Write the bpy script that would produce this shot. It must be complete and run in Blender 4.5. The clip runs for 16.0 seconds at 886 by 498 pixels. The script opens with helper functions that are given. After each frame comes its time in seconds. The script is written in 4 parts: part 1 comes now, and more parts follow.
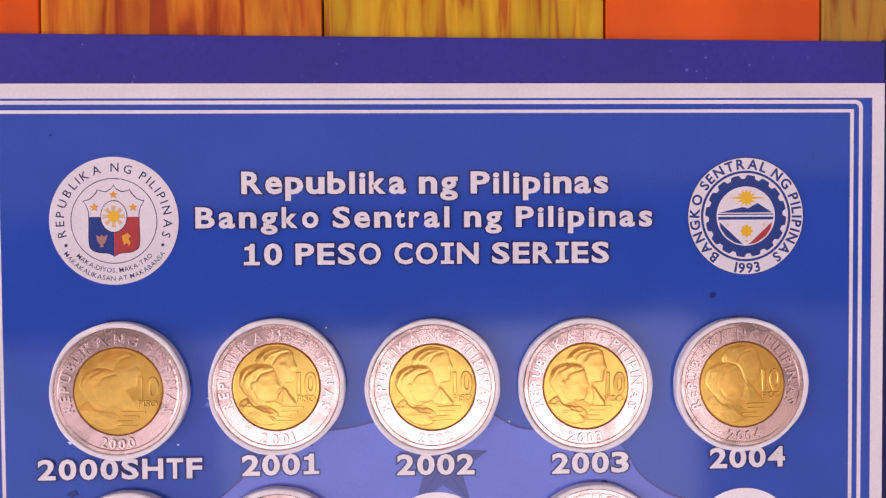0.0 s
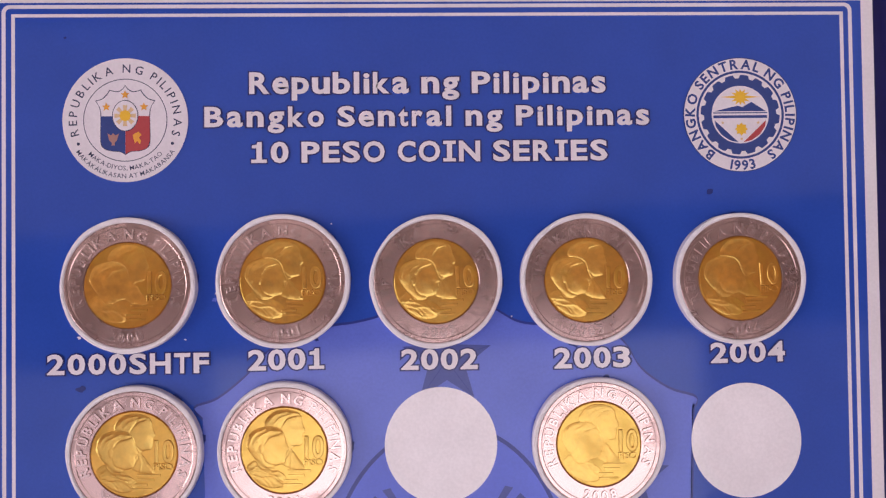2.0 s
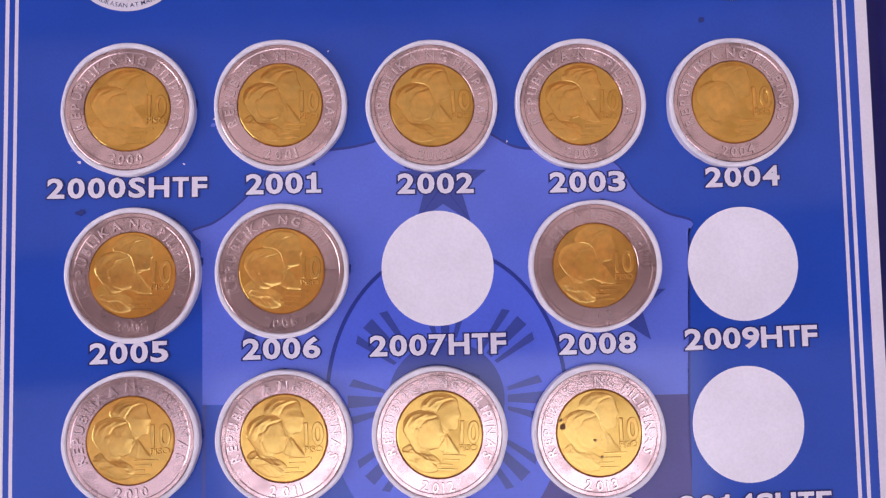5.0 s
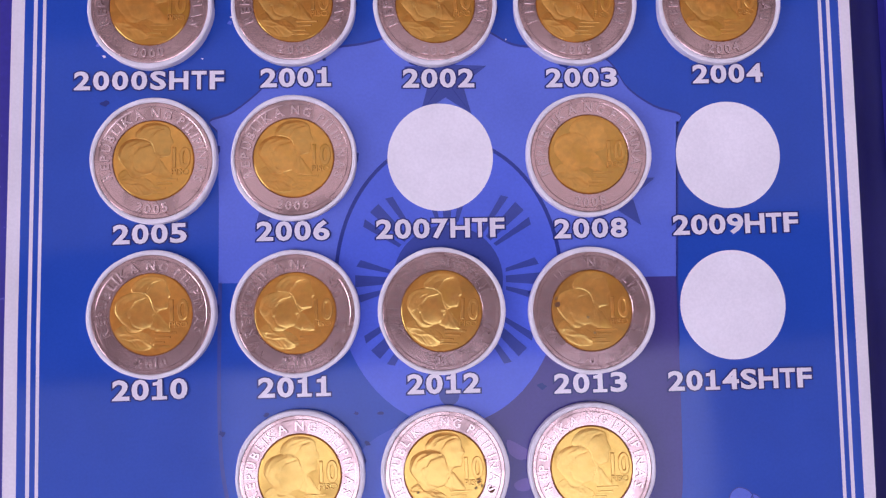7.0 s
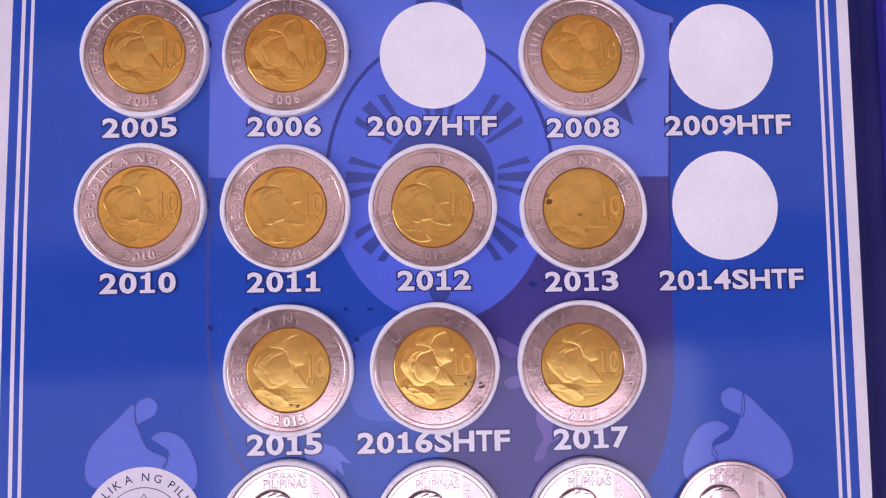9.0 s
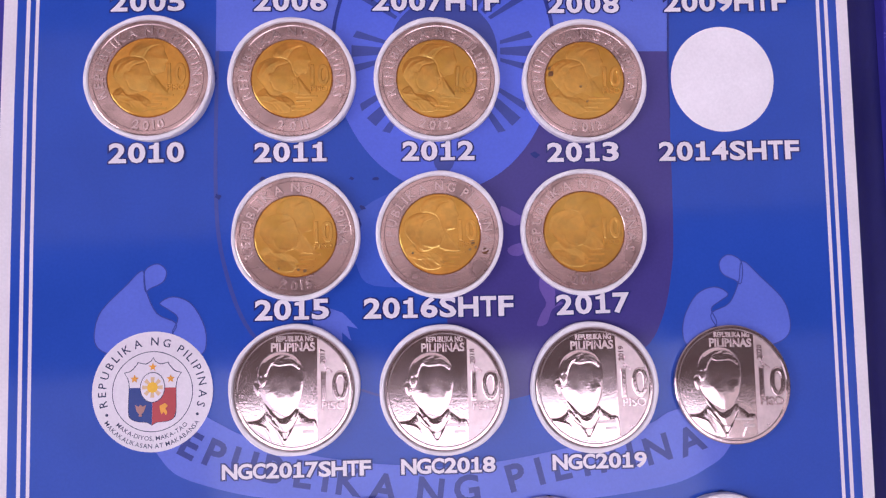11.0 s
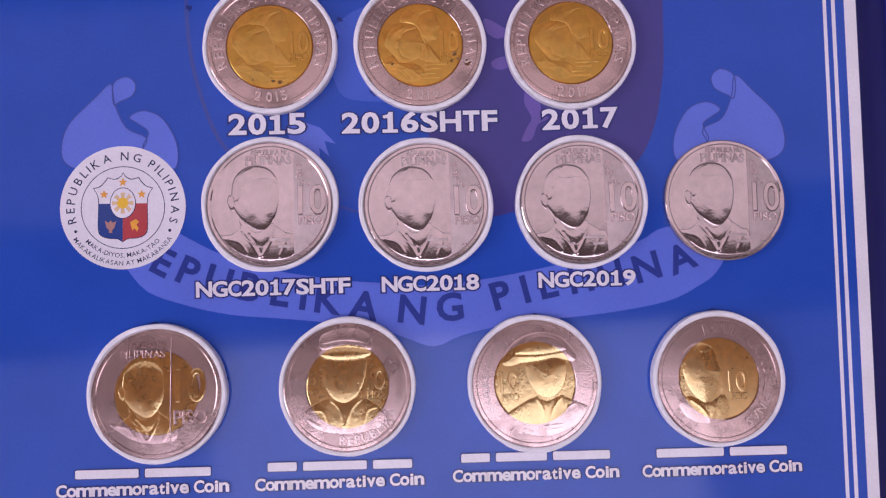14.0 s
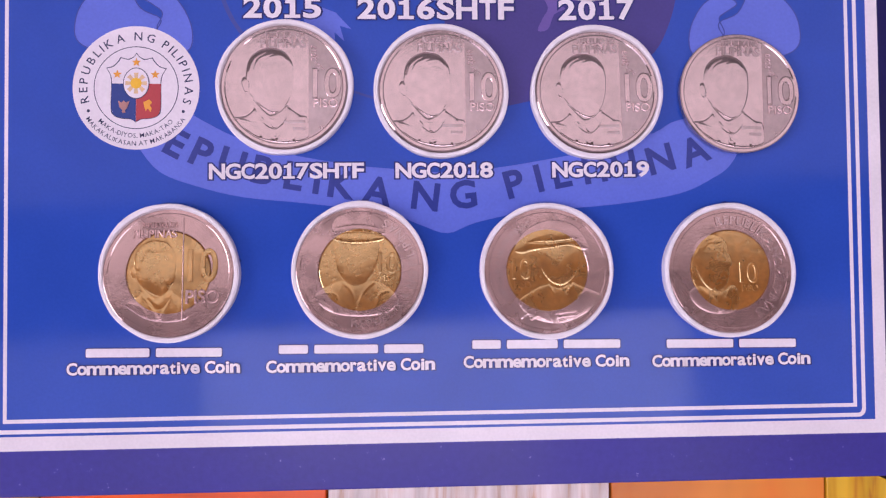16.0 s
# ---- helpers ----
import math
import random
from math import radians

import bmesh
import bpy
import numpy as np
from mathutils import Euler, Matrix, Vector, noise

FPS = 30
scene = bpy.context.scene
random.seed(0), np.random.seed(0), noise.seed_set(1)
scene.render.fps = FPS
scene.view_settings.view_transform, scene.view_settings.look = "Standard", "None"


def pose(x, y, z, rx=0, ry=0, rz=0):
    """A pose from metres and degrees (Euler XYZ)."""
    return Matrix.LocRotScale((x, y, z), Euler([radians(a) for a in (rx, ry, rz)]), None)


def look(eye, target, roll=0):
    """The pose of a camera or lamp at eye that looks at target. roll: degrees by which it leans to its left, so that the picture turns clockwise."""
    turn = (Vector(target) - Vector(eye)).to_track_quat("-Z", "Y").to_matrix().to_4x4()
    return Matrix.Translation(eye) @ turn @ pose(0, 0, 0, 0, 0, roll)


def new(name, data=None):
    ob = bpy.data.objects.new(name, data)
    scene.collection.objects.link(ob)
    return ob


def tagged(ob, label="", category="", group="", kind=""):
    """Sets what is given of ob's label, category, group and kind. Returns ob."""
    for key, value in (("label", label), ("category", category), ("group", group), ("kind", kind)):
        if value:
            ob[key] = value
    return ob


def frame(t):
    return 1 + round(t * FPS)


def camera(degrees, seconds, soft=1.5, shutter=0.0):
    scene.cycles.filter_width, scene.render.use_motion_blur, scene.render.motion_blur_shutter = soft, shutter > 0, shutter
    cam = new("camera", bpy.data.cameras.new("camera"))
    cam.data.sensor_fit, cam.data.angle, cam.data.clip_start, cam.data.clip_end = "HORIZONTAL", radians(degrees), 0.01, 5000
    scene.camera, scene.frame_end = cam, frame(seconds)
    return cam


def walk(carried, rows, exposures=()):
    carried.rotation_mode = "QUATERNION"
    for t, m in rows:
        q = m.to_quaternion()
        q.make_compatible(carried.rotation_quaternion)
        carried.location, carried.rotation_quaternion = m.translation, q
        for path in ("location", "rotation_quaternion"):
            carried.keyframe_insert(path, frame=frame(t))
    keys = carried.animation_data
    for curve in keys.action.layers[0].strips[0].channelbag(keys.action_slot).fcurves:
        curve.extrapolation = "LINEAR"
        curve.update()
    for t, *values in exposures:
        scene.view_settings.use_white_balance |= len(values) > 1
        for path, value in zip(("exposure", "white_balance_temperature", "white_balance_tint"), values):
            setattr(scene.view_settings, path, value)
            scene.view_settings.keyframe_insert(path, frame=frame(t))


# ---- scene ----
cam = camera(68.71, 16.0, 1.25)
PATH = [
    (0, -0.01069, 0.00650, 0.14624, -1.239, -1.626, -0.398),
    (0.5, -0.01141, -0.00049, 0.14537, -1.340, -1.916, -0.157),
    (1, -0.01162, -0.00593, 0.14650, -0.161, -1.866, -0.521),
    (1.5, -0.01199, -0.01291, 0.14874, 0.658, -1.676, -0.770),
    (2, -0.01120, -0.02286, 0.14954, 1.013, -1.447, -0.756),
    (2.5, -0.01058, -0.02804, 0.14719, 0.954, -1.409, -0.940),
    (3, -0.01124, -0.03362, 0.14783, 1.371, -1.176, -1.105),
    (3.5, -0.01287, -0.04215, 0.14820, 1.849, -1.257, -0.999),
    (4, -0.01284, -0.05194, 0.14886, 2.307, -1.198, -1.107),
    (4.2, -0.01078, -0.05637, 0.14894, 2.486, -1.191, -1.237),
    (6.3, -0.00996, -0.08301, 0.15359, 3.216, -0.961, -0.860),
    (6.5, -0.01033, -0.08652, 0.15500, 2.955, -1.024, -0.886),
    (7, -0.01100, -0.09705, 0.15697, 3.415, -0.999, -0.925),
    (7.5, -0.01132, -0.10518, 0.15597, 3.703, -1.335, -0.861),
    (8, -0.01120, -0.11075, 0.15618, 3.643, -1.103, -0.914),
    (8.5, -0.00978, -0.11581, 0.15599, 3.827, -1.197, -0.601),
    (9, -0.00992, -0.12282, 0.15456, 3.818, -1.312, -0.437),
    (9.2, -0.00908, -0.12599, 0.15488, 4.089, -1.325, -0.573),
    (11.3, -0.01290, -0.15714, 0.15534, 4.003, -1.867, -0.726),
    (11.5, -0.01146, -0.15851, 0.15566, 3.255, -1.880, -0.806),
    (12, -0.01214, -0.16742, 0.15546, 3.054, -1.733, -0.683),
    (12.5, -0.01130, -0.17204, 0.15391, 2.998, -1.991, -0.696),
    (13, -0.01158, -0.17712, 0.15097, 2.562, -2.011, -0.411),
    (13.5, -0.00805, -0.18447, 0.15011, 2.904, -2.429, -0.820),
    (14, -0.00895, -0.19417, 0.14732, 2.809, -1.869, -1.056),
    (14.5, -0.01069, -0.20088, 0.14679, 2.586, -2.034, -0.781),
    (15, -0.01209, -0.20763, 0.14426, 2.133, -1.888, -0.383),
    (15.5, -0.01397, -0.21214, 0.14600, 2.144, -1.752, -0.348),
    (16, -0.01327, -0.21786, 0.14602, 2.079, -2.330, -0.142),
]
EXPOSURES = [(0, -0.2, 7100, 8), (0.5, -0.17, 7200, 6), (1, -0.31, 7300, 6), (1.5, -0.37, 7150, 5), (2, -0.48, 7000, 5), (2.5, -0.52, 6730, 6), (3, -0.44, 6570, 6), (4, -0.41, 6330, 7), (6.5, -0.21, 5920, 13), (7, -0.33, 5830, 13),
             (7.5, -0.52, 5750, 13), (8, -0.52, 5850, 13), (8.5, -0.33, 5980, 12), (9, -0.22, 6100, 11), (12, -0.14, 6190, 9), (13, -0.36, 6100, 9), (13.5, -0.42, 6100, 9), (14.5, -0.26, 6170, 9), (15, -0.17, 6230, 9), (16, -0.1, 6350, 14)]
walk(cam, [(t, pose(x, y, z, rx, ry, rz)) for t, x, y, z, rx, ry, rz in PATH], EXPOSURES)

# ---- light ----
MM = 0.001
TABLE = -3.3 * MM            # table surface; the printed sheet's face is z = 0
FLOOR, CEIL = -0.78, 3.3
LAMP_STRENGTH, SIDE_STRENGTH, DIM_STRENGTH, WINDOW_WATTS, CEILING_GREY = 4.5, 1.6, 0.78, 60.0, 0.42

world = bpy.data.worlds.new("world")
scene.world = world
world.use_nodes = True
world.node_tree.nodes["Background"].inputs[0].default_value = (0.6, 0.65, 0.8, 1)
world.node_tree.nodes["Background"].inputs[1].default_value = 0.3

window_light = bpy.data.lights.new("window_light", "AREA")
window_light.shape, window_light.size, window_light.size_y = "RECTANGLE", 1.7, 1.2
window_light.energy, window_light.color = WINDOW_WATTS, (0.97, 0.88, 1.0)
new("window_light", window_light).matrix_world = look((-2.93, -0.7, 1.5), (0.0, -0.12, 0.0))


# ---- materials ----
def mat(name, colour, rough=0.5, metal=0.0, spec=0.5, var=0.12, scale=60.0, bump=0.0, bump_scale=900.0, fine=700.0, rough_var=0.1,
        random=0.0, tint=None, tint_at=(0.5, 0.7), tint_scale=25.0, emit=0.0, wobble=0.0, wobble_scale=420.0, sheen=None):
    """Base colour with variation at two scales, relief, uneven gloss and, if asked, stains of a second colour."""
    m = bpy.data.materials.new(name)
    m.use_nodes = True
    nt = m.node_tree
    b = nt.nodes["Principled BSDF"]
    b.inputs["Metallic"].default_value = metal
    b.inputs["Specular IOR Level"].default_value = spec
    tc = nt.nodes.new("ShaderNodeTexCoord")
    where = tc.outputs["Object"]
    if random:
        shift = nt.nodes.new("ShaderNodeVectorMath")
        nt.links.new(where, shift.inputs[0])
        nt.links.new(nt.nodes.new("ShaderNodeObjectInfo").outputs["Random"], shift.inputs[1])
        where = shift.outputs[0]

    def noise_node(s, detail=4.0):
        n = nt.nodes.new("ShaderNodeTexNoise")
        n.inputs["Scale"].default_value, n.inputs["Detail"].default_value = s, detail
        nt.links.new(where, n.inputs["Vector"])
        return n.outputs["Fac"]

    def mul(a, f, lo, hi):
        r = nt.nodes.new("ShaderNodeMapRange")
        r.inputs[1].default_value, r.inputs[2].default_value = 0.3, 0.7
        r.inputs[3].default_value, r.inputs[4].default_value = lo, hi
        nt.links.new(f, r.inputs[0])
        x = nt.nodes.new("ShaderNodeVectorMath")
        x.operation = "SCALE"
        if isinstance(a, tuple):
            x.inputs[0].default_value = a[:3]
        else:
            nt.links.new(a, x.inputs[0])
        nt.links.new(r.outputs[0], x.inputs["Scale"])
        return x.outputs[0]

    big, small = noise_node(scale), noise_node(fine, 2.0)
    c = mul(tuple(colour), big, 1 - var, 1 + var)
    c = mul(c, small, 1 - var * 0.7, 1 + var * 0.7)
    if random:
        info = nt.nodes.new("ShaderNodeObjectInfo")
        r = nt.nodes.new("ShaderNodeMapRange")
        r.inputs[3].default_value, r.inputs[4].default_value = 1 - random, 1 + random
        nt.links.new(info.outputs["Random"], r.inputs[0])
        x = nt.nodes.new("ShaderNodeVectorMath")
        x.operation = "SCALE"
        nt.links.new(c, x.inputs[0])
        nt.links.new(r.outputs[0], x.inputs["Scale"])
        c = x.outputs[0]
    if tint:
        r = nt.nodes.new("ShaderNodeMapRange")
        r.inputs[1].default_value, r.inputs[2].default_value = tint_at
        nt.links.new(noise_node(tint_scale, 6.0), r.inputs[0])
        mix = nt.nodes.new("ShaderNodeMix")
        mix.data_type = "RGBA"
        nt.links.new(r.outputs[0], mix.inputs[0])
        nt.links.new(c, mix.inputs[6])
        mix.inputs[7].default_value = (*tint, 1)
        c = mix.outputs[2]
    nt.links.new(c, b.inputs["Base Color"])
    rr = nt.nodes.new("ShaderNodeMapRange")
    rr.inputs[1].default_value, rr.inputs[2].default_value = 0.3, 0.7
    rr.inputs[3].default_value, rr.inputs[4].default_value = max(0.02, rough - rough_var), rough + rough_var
    nt.links.new(big, rr.inputs[0])
    nt.links.new(rr.outputs[0], b.inputs["Roughness"])
    if bump:
        bp = nt.nodes.new("ShaderNodeBump")
        bp.inputs["Strength"].default_value, bp.inputs["Distance"].default_value = bump, 0.0001
        nt.links.new(noise_node(bump_scale, 3.0), bp.inputs["Height"])
        nt.links.new(bp.outputs[0], b.inputs["Normal"])
        if wobble:
            b2 = nt.nodes.new("ShaderNodeBump")
            b2.inputs["Strength"].default_value, b2.inputs["Distance"].default_value = wobble, 0.0001
            nt.links.new(noise_node(wobble_scale, 2.0), b2.inputs["Height"])
            nt.links.new(bp.outputs[0], b2.inputs["Normal"])
            nt.links.new(b2.outputs[0], b.inputs["Normal"])
    if sheen:
        # tarnish under a polished metal layer: (colour, roughness, share)
        g = nt.nodes.new("ShaderNodeBsdfAnisotropic")
        g.inputs["Color"].default_value, g.inputs["Roughness"].default_value = (*sheen[0], 1), sheen[1]
        if bump:
            nt.links.new((b2 if wobble else bp).outputs[0], g.inputs["Normal"])
        mx = nt.nodes.new("ShaderNodeMixShader")
        mx.inputs[0].default_value = sheen[2]
        if tint:
            # the stains dull the polish
            dull = nt.nodes.new("ShaderNodeMapRange")
            dull.inputs[3].default_value, dull.inputs[4].default_value = sheen[2] * 1.1, sheen[2] * 0.45
            nt.links.new(r.outputs[0], dull.inputs[0])
            nt.links.new(dull.outputs[0], mx.inputs[0])
        nt.links.new(b.outputs[0], mx.inputs[1])
        nt.links.new(g.outputs[0], mx.inputs[2])
        nt.links.new(mx.outputs[0], nt.nodes["Material Output"].inputs["Surface"])
    if emit:
        b.inputs["Emission Color"].default_value = (*colour, 1)
        b.inputs["Emission Strength"].default_value = emit
    return m


INK = dict(rough=0.085, rough_var=0.02, spec=0.25, var=0.05, scale=60.0, fine=1500.0, bump=0.03, bump_scale=2500.0)
M_PAPER = mat("paper_white", (0.80, 0.73, 0.78), **INK)
M_BLANK = mat("blank_paper", (0.90, 0.84, 0.88), **INK)
M_BLUE = mat("ink_blue", (0.026, 0.078, 0.43), **INK)
M_PALE = mat("ink_pale_blue", (0.125, 0.175, 0.65), **INK)
M_PALER = mat("ink_oval_blue", (0.10, 0.15, 0.68), **INK)
M_MID = mat("ink_grey_blue", (0.056, 0.078, 0.32), **INK)
M_RIBBON = mat("ink_ribbon_letters", (0.036, 0.052, 0.26), **INK)
M_PURPLE = mat("ink_purple", (0.066, 0.052, 0.235), **INK)
M_WHITE = mat("ink_white", (0.80, 0.73, 0.79), **INK)
M_EDGE = mat("ink_letter_edge", (0.030, 0.035, 0.16), **INK)
M_SEALINK = mat("ink_seal_dark", (0.045, 0.05, 0.11), **INK)
M_SEALBLUE = mat("ink_seal_blue", (0.035, 0.062, 0.24), **INK)
M_SEALRED = mat("ink_seal_red", (0.45, 0.065, 0.075), **INK)
M_GOLD = mat("ink_gold", (0.85, 0.50, 0.05), **INK)
M_GOLDPALE = mat("ink_gold_pale", (0.72, 0.50, 0.30), **INK)
M_GOLDSTAR = mat("ink_orange", (0.80, 0.36, 0.06), **INK)
M_CHARGE = mat("ink_brown", (0.42, 0.22, 0.20), **INK)
M_LION = mat("ink_dull_mauve", (0.15, 0.10, 0.36), **INK)
M_WING = mat("ink_soft_blue", (0.06, 0.115, 0.52), **INK)
M_SPOT = mat("ink_spot", (0.02, 0.035, 0.20), **INK)
M_VINYL = mat("album_vinyl", (0.037, 0.029, 0.275), spec=0.3, rough=0.36, rough_var=0.08, var=0.10, scale=30.0, bump=0.35, bump_scale=1800.0,
              tint=(0.16, 0.14, 0.50), tint_at=(0.70, 0.74), tint_scale=700.0)
# same vinyl as the panels, darkened to paint in the hinge groove's shade
M_VINYL_SHADED = mat("album_vinyl_shaded", (0.011, 0.010, 0.10), rough=0.4, var=0.12, scale=40.0, bump=0.3, bump_scale=1500.0)
M_HOLDER = mat("white_foam", (0.82, 0.76, 0.80), rough=0.55, var=0.05, scale=200.0, bump=0.25, bump_scale=2500.0)
M_STEEL = mat("coin_steel", (0.235, 0.130, 0.118), rough=0.4, spec=0.1, var=0.16, scale=120.0, bump=0.15, bump_scale=1700.0, random=0.16, wobble=0.13,
              tint=(0.14, 0.086, 0.082), tint_at=(0.48, 0.72), tint_scale=140.0, sheen=((0.80, 0.575, 0.54), 0.18, 0.48))
M_BRONZE = mat("coin_bronze", (0.48, 0.150, 0.017), rough=0.4, spec=0.1, var=0.16, scale=150.0, bump=0.11, bump_scale=1500.0, random=0.18, wobble=0.16,
               tint=(0.40, 0.165, 0.018), tint_at=(0.52, 0.72), tint_scale=120.0, sheen=((0.84, 0.63, 0.16), 0.20, 0.31))
M_BRONZE_DARK = mat("coin_bronze_dark", (0.36, 0.128, 0.020), rough=0.4, spec=0.1, var=0.2, scale=150.0, bump=0.10, bump_scale=1500.0, random=0.15, wobble=0.14, wobble_scale=700.0,
                    tint=(0.20, 0.08, 0.02), tint_at=(0.50, 0.74), tint_scale=170.0, sheen=((0.84, 0.66, 0.33), 0.13, 0.40))
M_STEEL_WORN = mat("coin_steel_worn", (0.27, 0.165, 0.155), rough=0.4, spec=0.1, var=0.15, scale=200.0, bump=0.1, random=0.1, sheen=((0.82, 0.64, 0.61), 0.16, 0.52))
M_BRONZE_WORN = mat("coin_bronze_worn", (0.50, 0.160, 0.019), rough=0.4, spec=0.1, var=0.2, scale=200.0, bump=0.1, random=0.12, tint=(0.43, 0.185, 0.02), tint_at=(0.52, 0.72), tint_scale=120.0, wobble=0.18, wobble_scale=800.0, sheen=((0.85, 0.65, 0.18), 0.21, 0.32))
M_NICKEL = mat("coin_nickel", (0.58, 0.455, 0.45), rough=0.09, rough_var=0.025, metal=0.9, var=0.07, scale=120.0, bump=0.08, bump_scale=1800.0, random=0.05, wobble=0.06)
M_FROST = mat("coin_nickel_frosted", (0.58, 0.46, 0.455), rough=0.32, metal=0.85, var=0.10, scale=200.0, bump=0.5, bump_scale=2600.0)
M_GRIME = mat("coin_grime", (0.15, 0.065, 0.03), rough=0.6, spec=0.2, var=0.3, scale=900.0, bump=0.3)
M_WALL = mat("wall_paint", (0.62, 0.58, 0.60), rough=0.7, var=0.05, scale=3.0, fine=80.0, bump=0.2, bump_scale=120.0)
M_CEIL = mat("ceiling_paint", (CEILING_GREY,) * 3, rough=0.8, var=0.05, scale=3.0, fine=80.0)
M_DARK_STRIP = mat("dark_reflection", (0.13, 0.075, 0.06), rough=0.6, var=0.3, scale=8.0, fine=90.0)
M_FLOOR = mat("floor_tile", (0.30, 0.24, 0.20), rough=0.4, var=0.15, scale=4.0, fine=60.0)
M_LEG = mat("table_leg_wood", (0.22, 0.12, 0.06), rough=0.5, var=0.2, scale=20.0, fine=120.0)
M_LAMP = mat("lamp_diffuser", (0.94, 0.87, 1.03), rough=0.5, var=0.0, emit=LAMP_STRENGTH)
M_SIDE = mat("added_glow_side", (0.92, 0.87, 1.05), rough=0.5, var=0.0, emit=SIDE_STRENGTH)
M_DIM = mat("added_glow_dim", (1.0, 0.89, 0.95), rough=0.5, var=0.0, emit=DIM_STRENGTH)
M_FRAME = mat("white_metal_frame", (0.75, 0.74, 0.73), rough=0.4, var=0.04)


def wood(name, a, b, streak, gloss=0.25, stretch=0.10, scale=260.0):
    """Varnished wood with grain running along y: two tones and darker streaks."""
    m = bpy.data.materials.new(name)
    m.use_nodes = True
    nt = m.node_tree
    p = nt.nodes["Principled BSDF"]
    tc = nt.nodes.new("ShaderNodeTexCoord")
    info = nt.nodes.new("ShaderNodeObjectInfo")
    mp = nt.nodes.new("ShaderNodeMapping")
    mp.inputs["Scale"].default_value = (1, stretch, 1)
    add = nt.nodes.new("ShaderNodeVectorMath")
    nt.links.new(tc.outputs["Object"], add.inputs[0])
    nt.links.new(info.outputs["Random"], add.inputs[1])
    nt.links.new(add.outputs[0], mp.inputs[0])
    outs = []
    for s, d in ((scale, 3.0), (scale * 0.35, 4.0)):
        n = nt.nodes.new("ShaderNodeTexNoise")
        n.inputs["Scale"].default_value, n.inputs["Detail"].default_value = s, d
        n.inputs["Distortion"].default_value = 0.6
        nt.links.new(mp.outputs[0], n.inputs["Vector"])
        outs.append(n.outputs["Fac"])
    ramp = nt.nodes.new("ShaderNodeValToRGB")
    e = ramp.color_ramp.elements
    e[0].position, e[0].color = 0.36, (*streak, 1)
    e[1].position, e[1].color = 0.62, (*b, 1)
    e.new(0.46).color = (*a, 1)
    nt.links.new(outs[0], ramp.inputs[0])
    ramp2 = nt.nodes.new("ShaderNodeValToRGB")
    ramp2.color_ramp.elements[0].position, ramp2.color_ramp.elements[0].color = 0.35, (0.75, 0.75, 0.75, 1)
    ramp2.color_ramp.elements[1].position, ramp2.color_ramp.elements[1].color = 0.65, (1.1, 1.1, 1.1, 1)
    nt.links.new(outs[1], ramp2.inputs[0])
    mx = nt.nodes.new("ShaderNodeVectorMath")
    mx.operation = "MULTIPLY"
    nt.links.new(ramp.outputs[0], mx.inputs[0])
    nt.links.new(ramp2.outputs[0], mx.inputs[1])
    nt.links.new(mx.outputs[0], p.inputs["Base Color"])
    p.inputs["Roughness"].default_value = gloss
    p.inputs["Specular IOR Level"].default_value = 0.25
    bp = nt.nodes.new("ShaderNodeBump")
    bp.inputs["Strength"].default_value, bp.inputs["Distance"].default_value = 0.4, 0.0002
    nt.links.new(outs[0], bp.inputs["Height"])
    nt.links.new(bp.outputs[0], p.inputs["Normal"])
    return m


M_WOOD_RED = wood("wood_red_orange", (0.60, 0.13, 0.012), (0.74, 0.25, 0.02), (0.42, 0.055, 0.01))
M_WOOD_YELLOW = wood("wood_yellow", (0.70, 0.36, 0.015), (0.76, 0.45, 0.025), (0.48, 0.12, 0.01))
M_WOOD_ORANGE = wood("wood_orange", (0.84, 0.105, 0.008), (0.88, 0.12, 0.01), (0.80, 0.095, 0.008), stretch=0.3, scale=60.0)
M_WOOD_PALE = wood("wood_pale", (0.72, 0.58, 0.52), (0.80, 0.70, 0.66), (0.62, 0.40, 0.28), gloss=0.2, scale=500.0)
# orange wood with the glare on the lower plank painted in as lighter colour
M_WOOD_GLARE = wood("wood_orange_glare", (0.80, 0.24, 0.03), (0.82, 0.28, 0.04), (0.78, 0.20, 0.03), stretch=0.3, scale=60.0)
M_WOOD_BROWN = wood("wood_brown", (0.50, 0.24, 0.03), (0.56, 0.30, 0.04), (0.36, 0.10, 0.02))


# ---- mesh helpers ----
from mathutils.geometry import tessellate_polygon


def part(name, bm, material, parent=None, label=""):
    """One mesh object from a bmesh (or a ready mesh), under a thing or part."""
    if isinstance(bm, bmesh.types.BMesh):
        me = bpy.data.meshes.new(name)
        bm.to_mesh(me)
        bm.free()
    else:
        me = bm
    if not me.materials:
        me.materials.append(material)
    ob = new(name, me)
    ob.parent = parent
    if label:
        ob["label"] = label
    return ob


def box_bm(x0, x1, y0, y1, z0, z1, bevel=0.0):
    bm = bmesh.new()
    bmesh.ops.create_cube(bm, size=1.0, matrix=Matrix.LocRotScale(((x0 + x1) / 2, (y0 + y1) / 2, (z0 + z1) / 2), None, (x1 - x0, y1 - y0, z1 - z0)))
    if bevel:
        bmesh.ops.bevel(bm, geom=bm.edges[:], offset=bevel, segments=2, affect="EDGES", profile=0.5)
    return bm


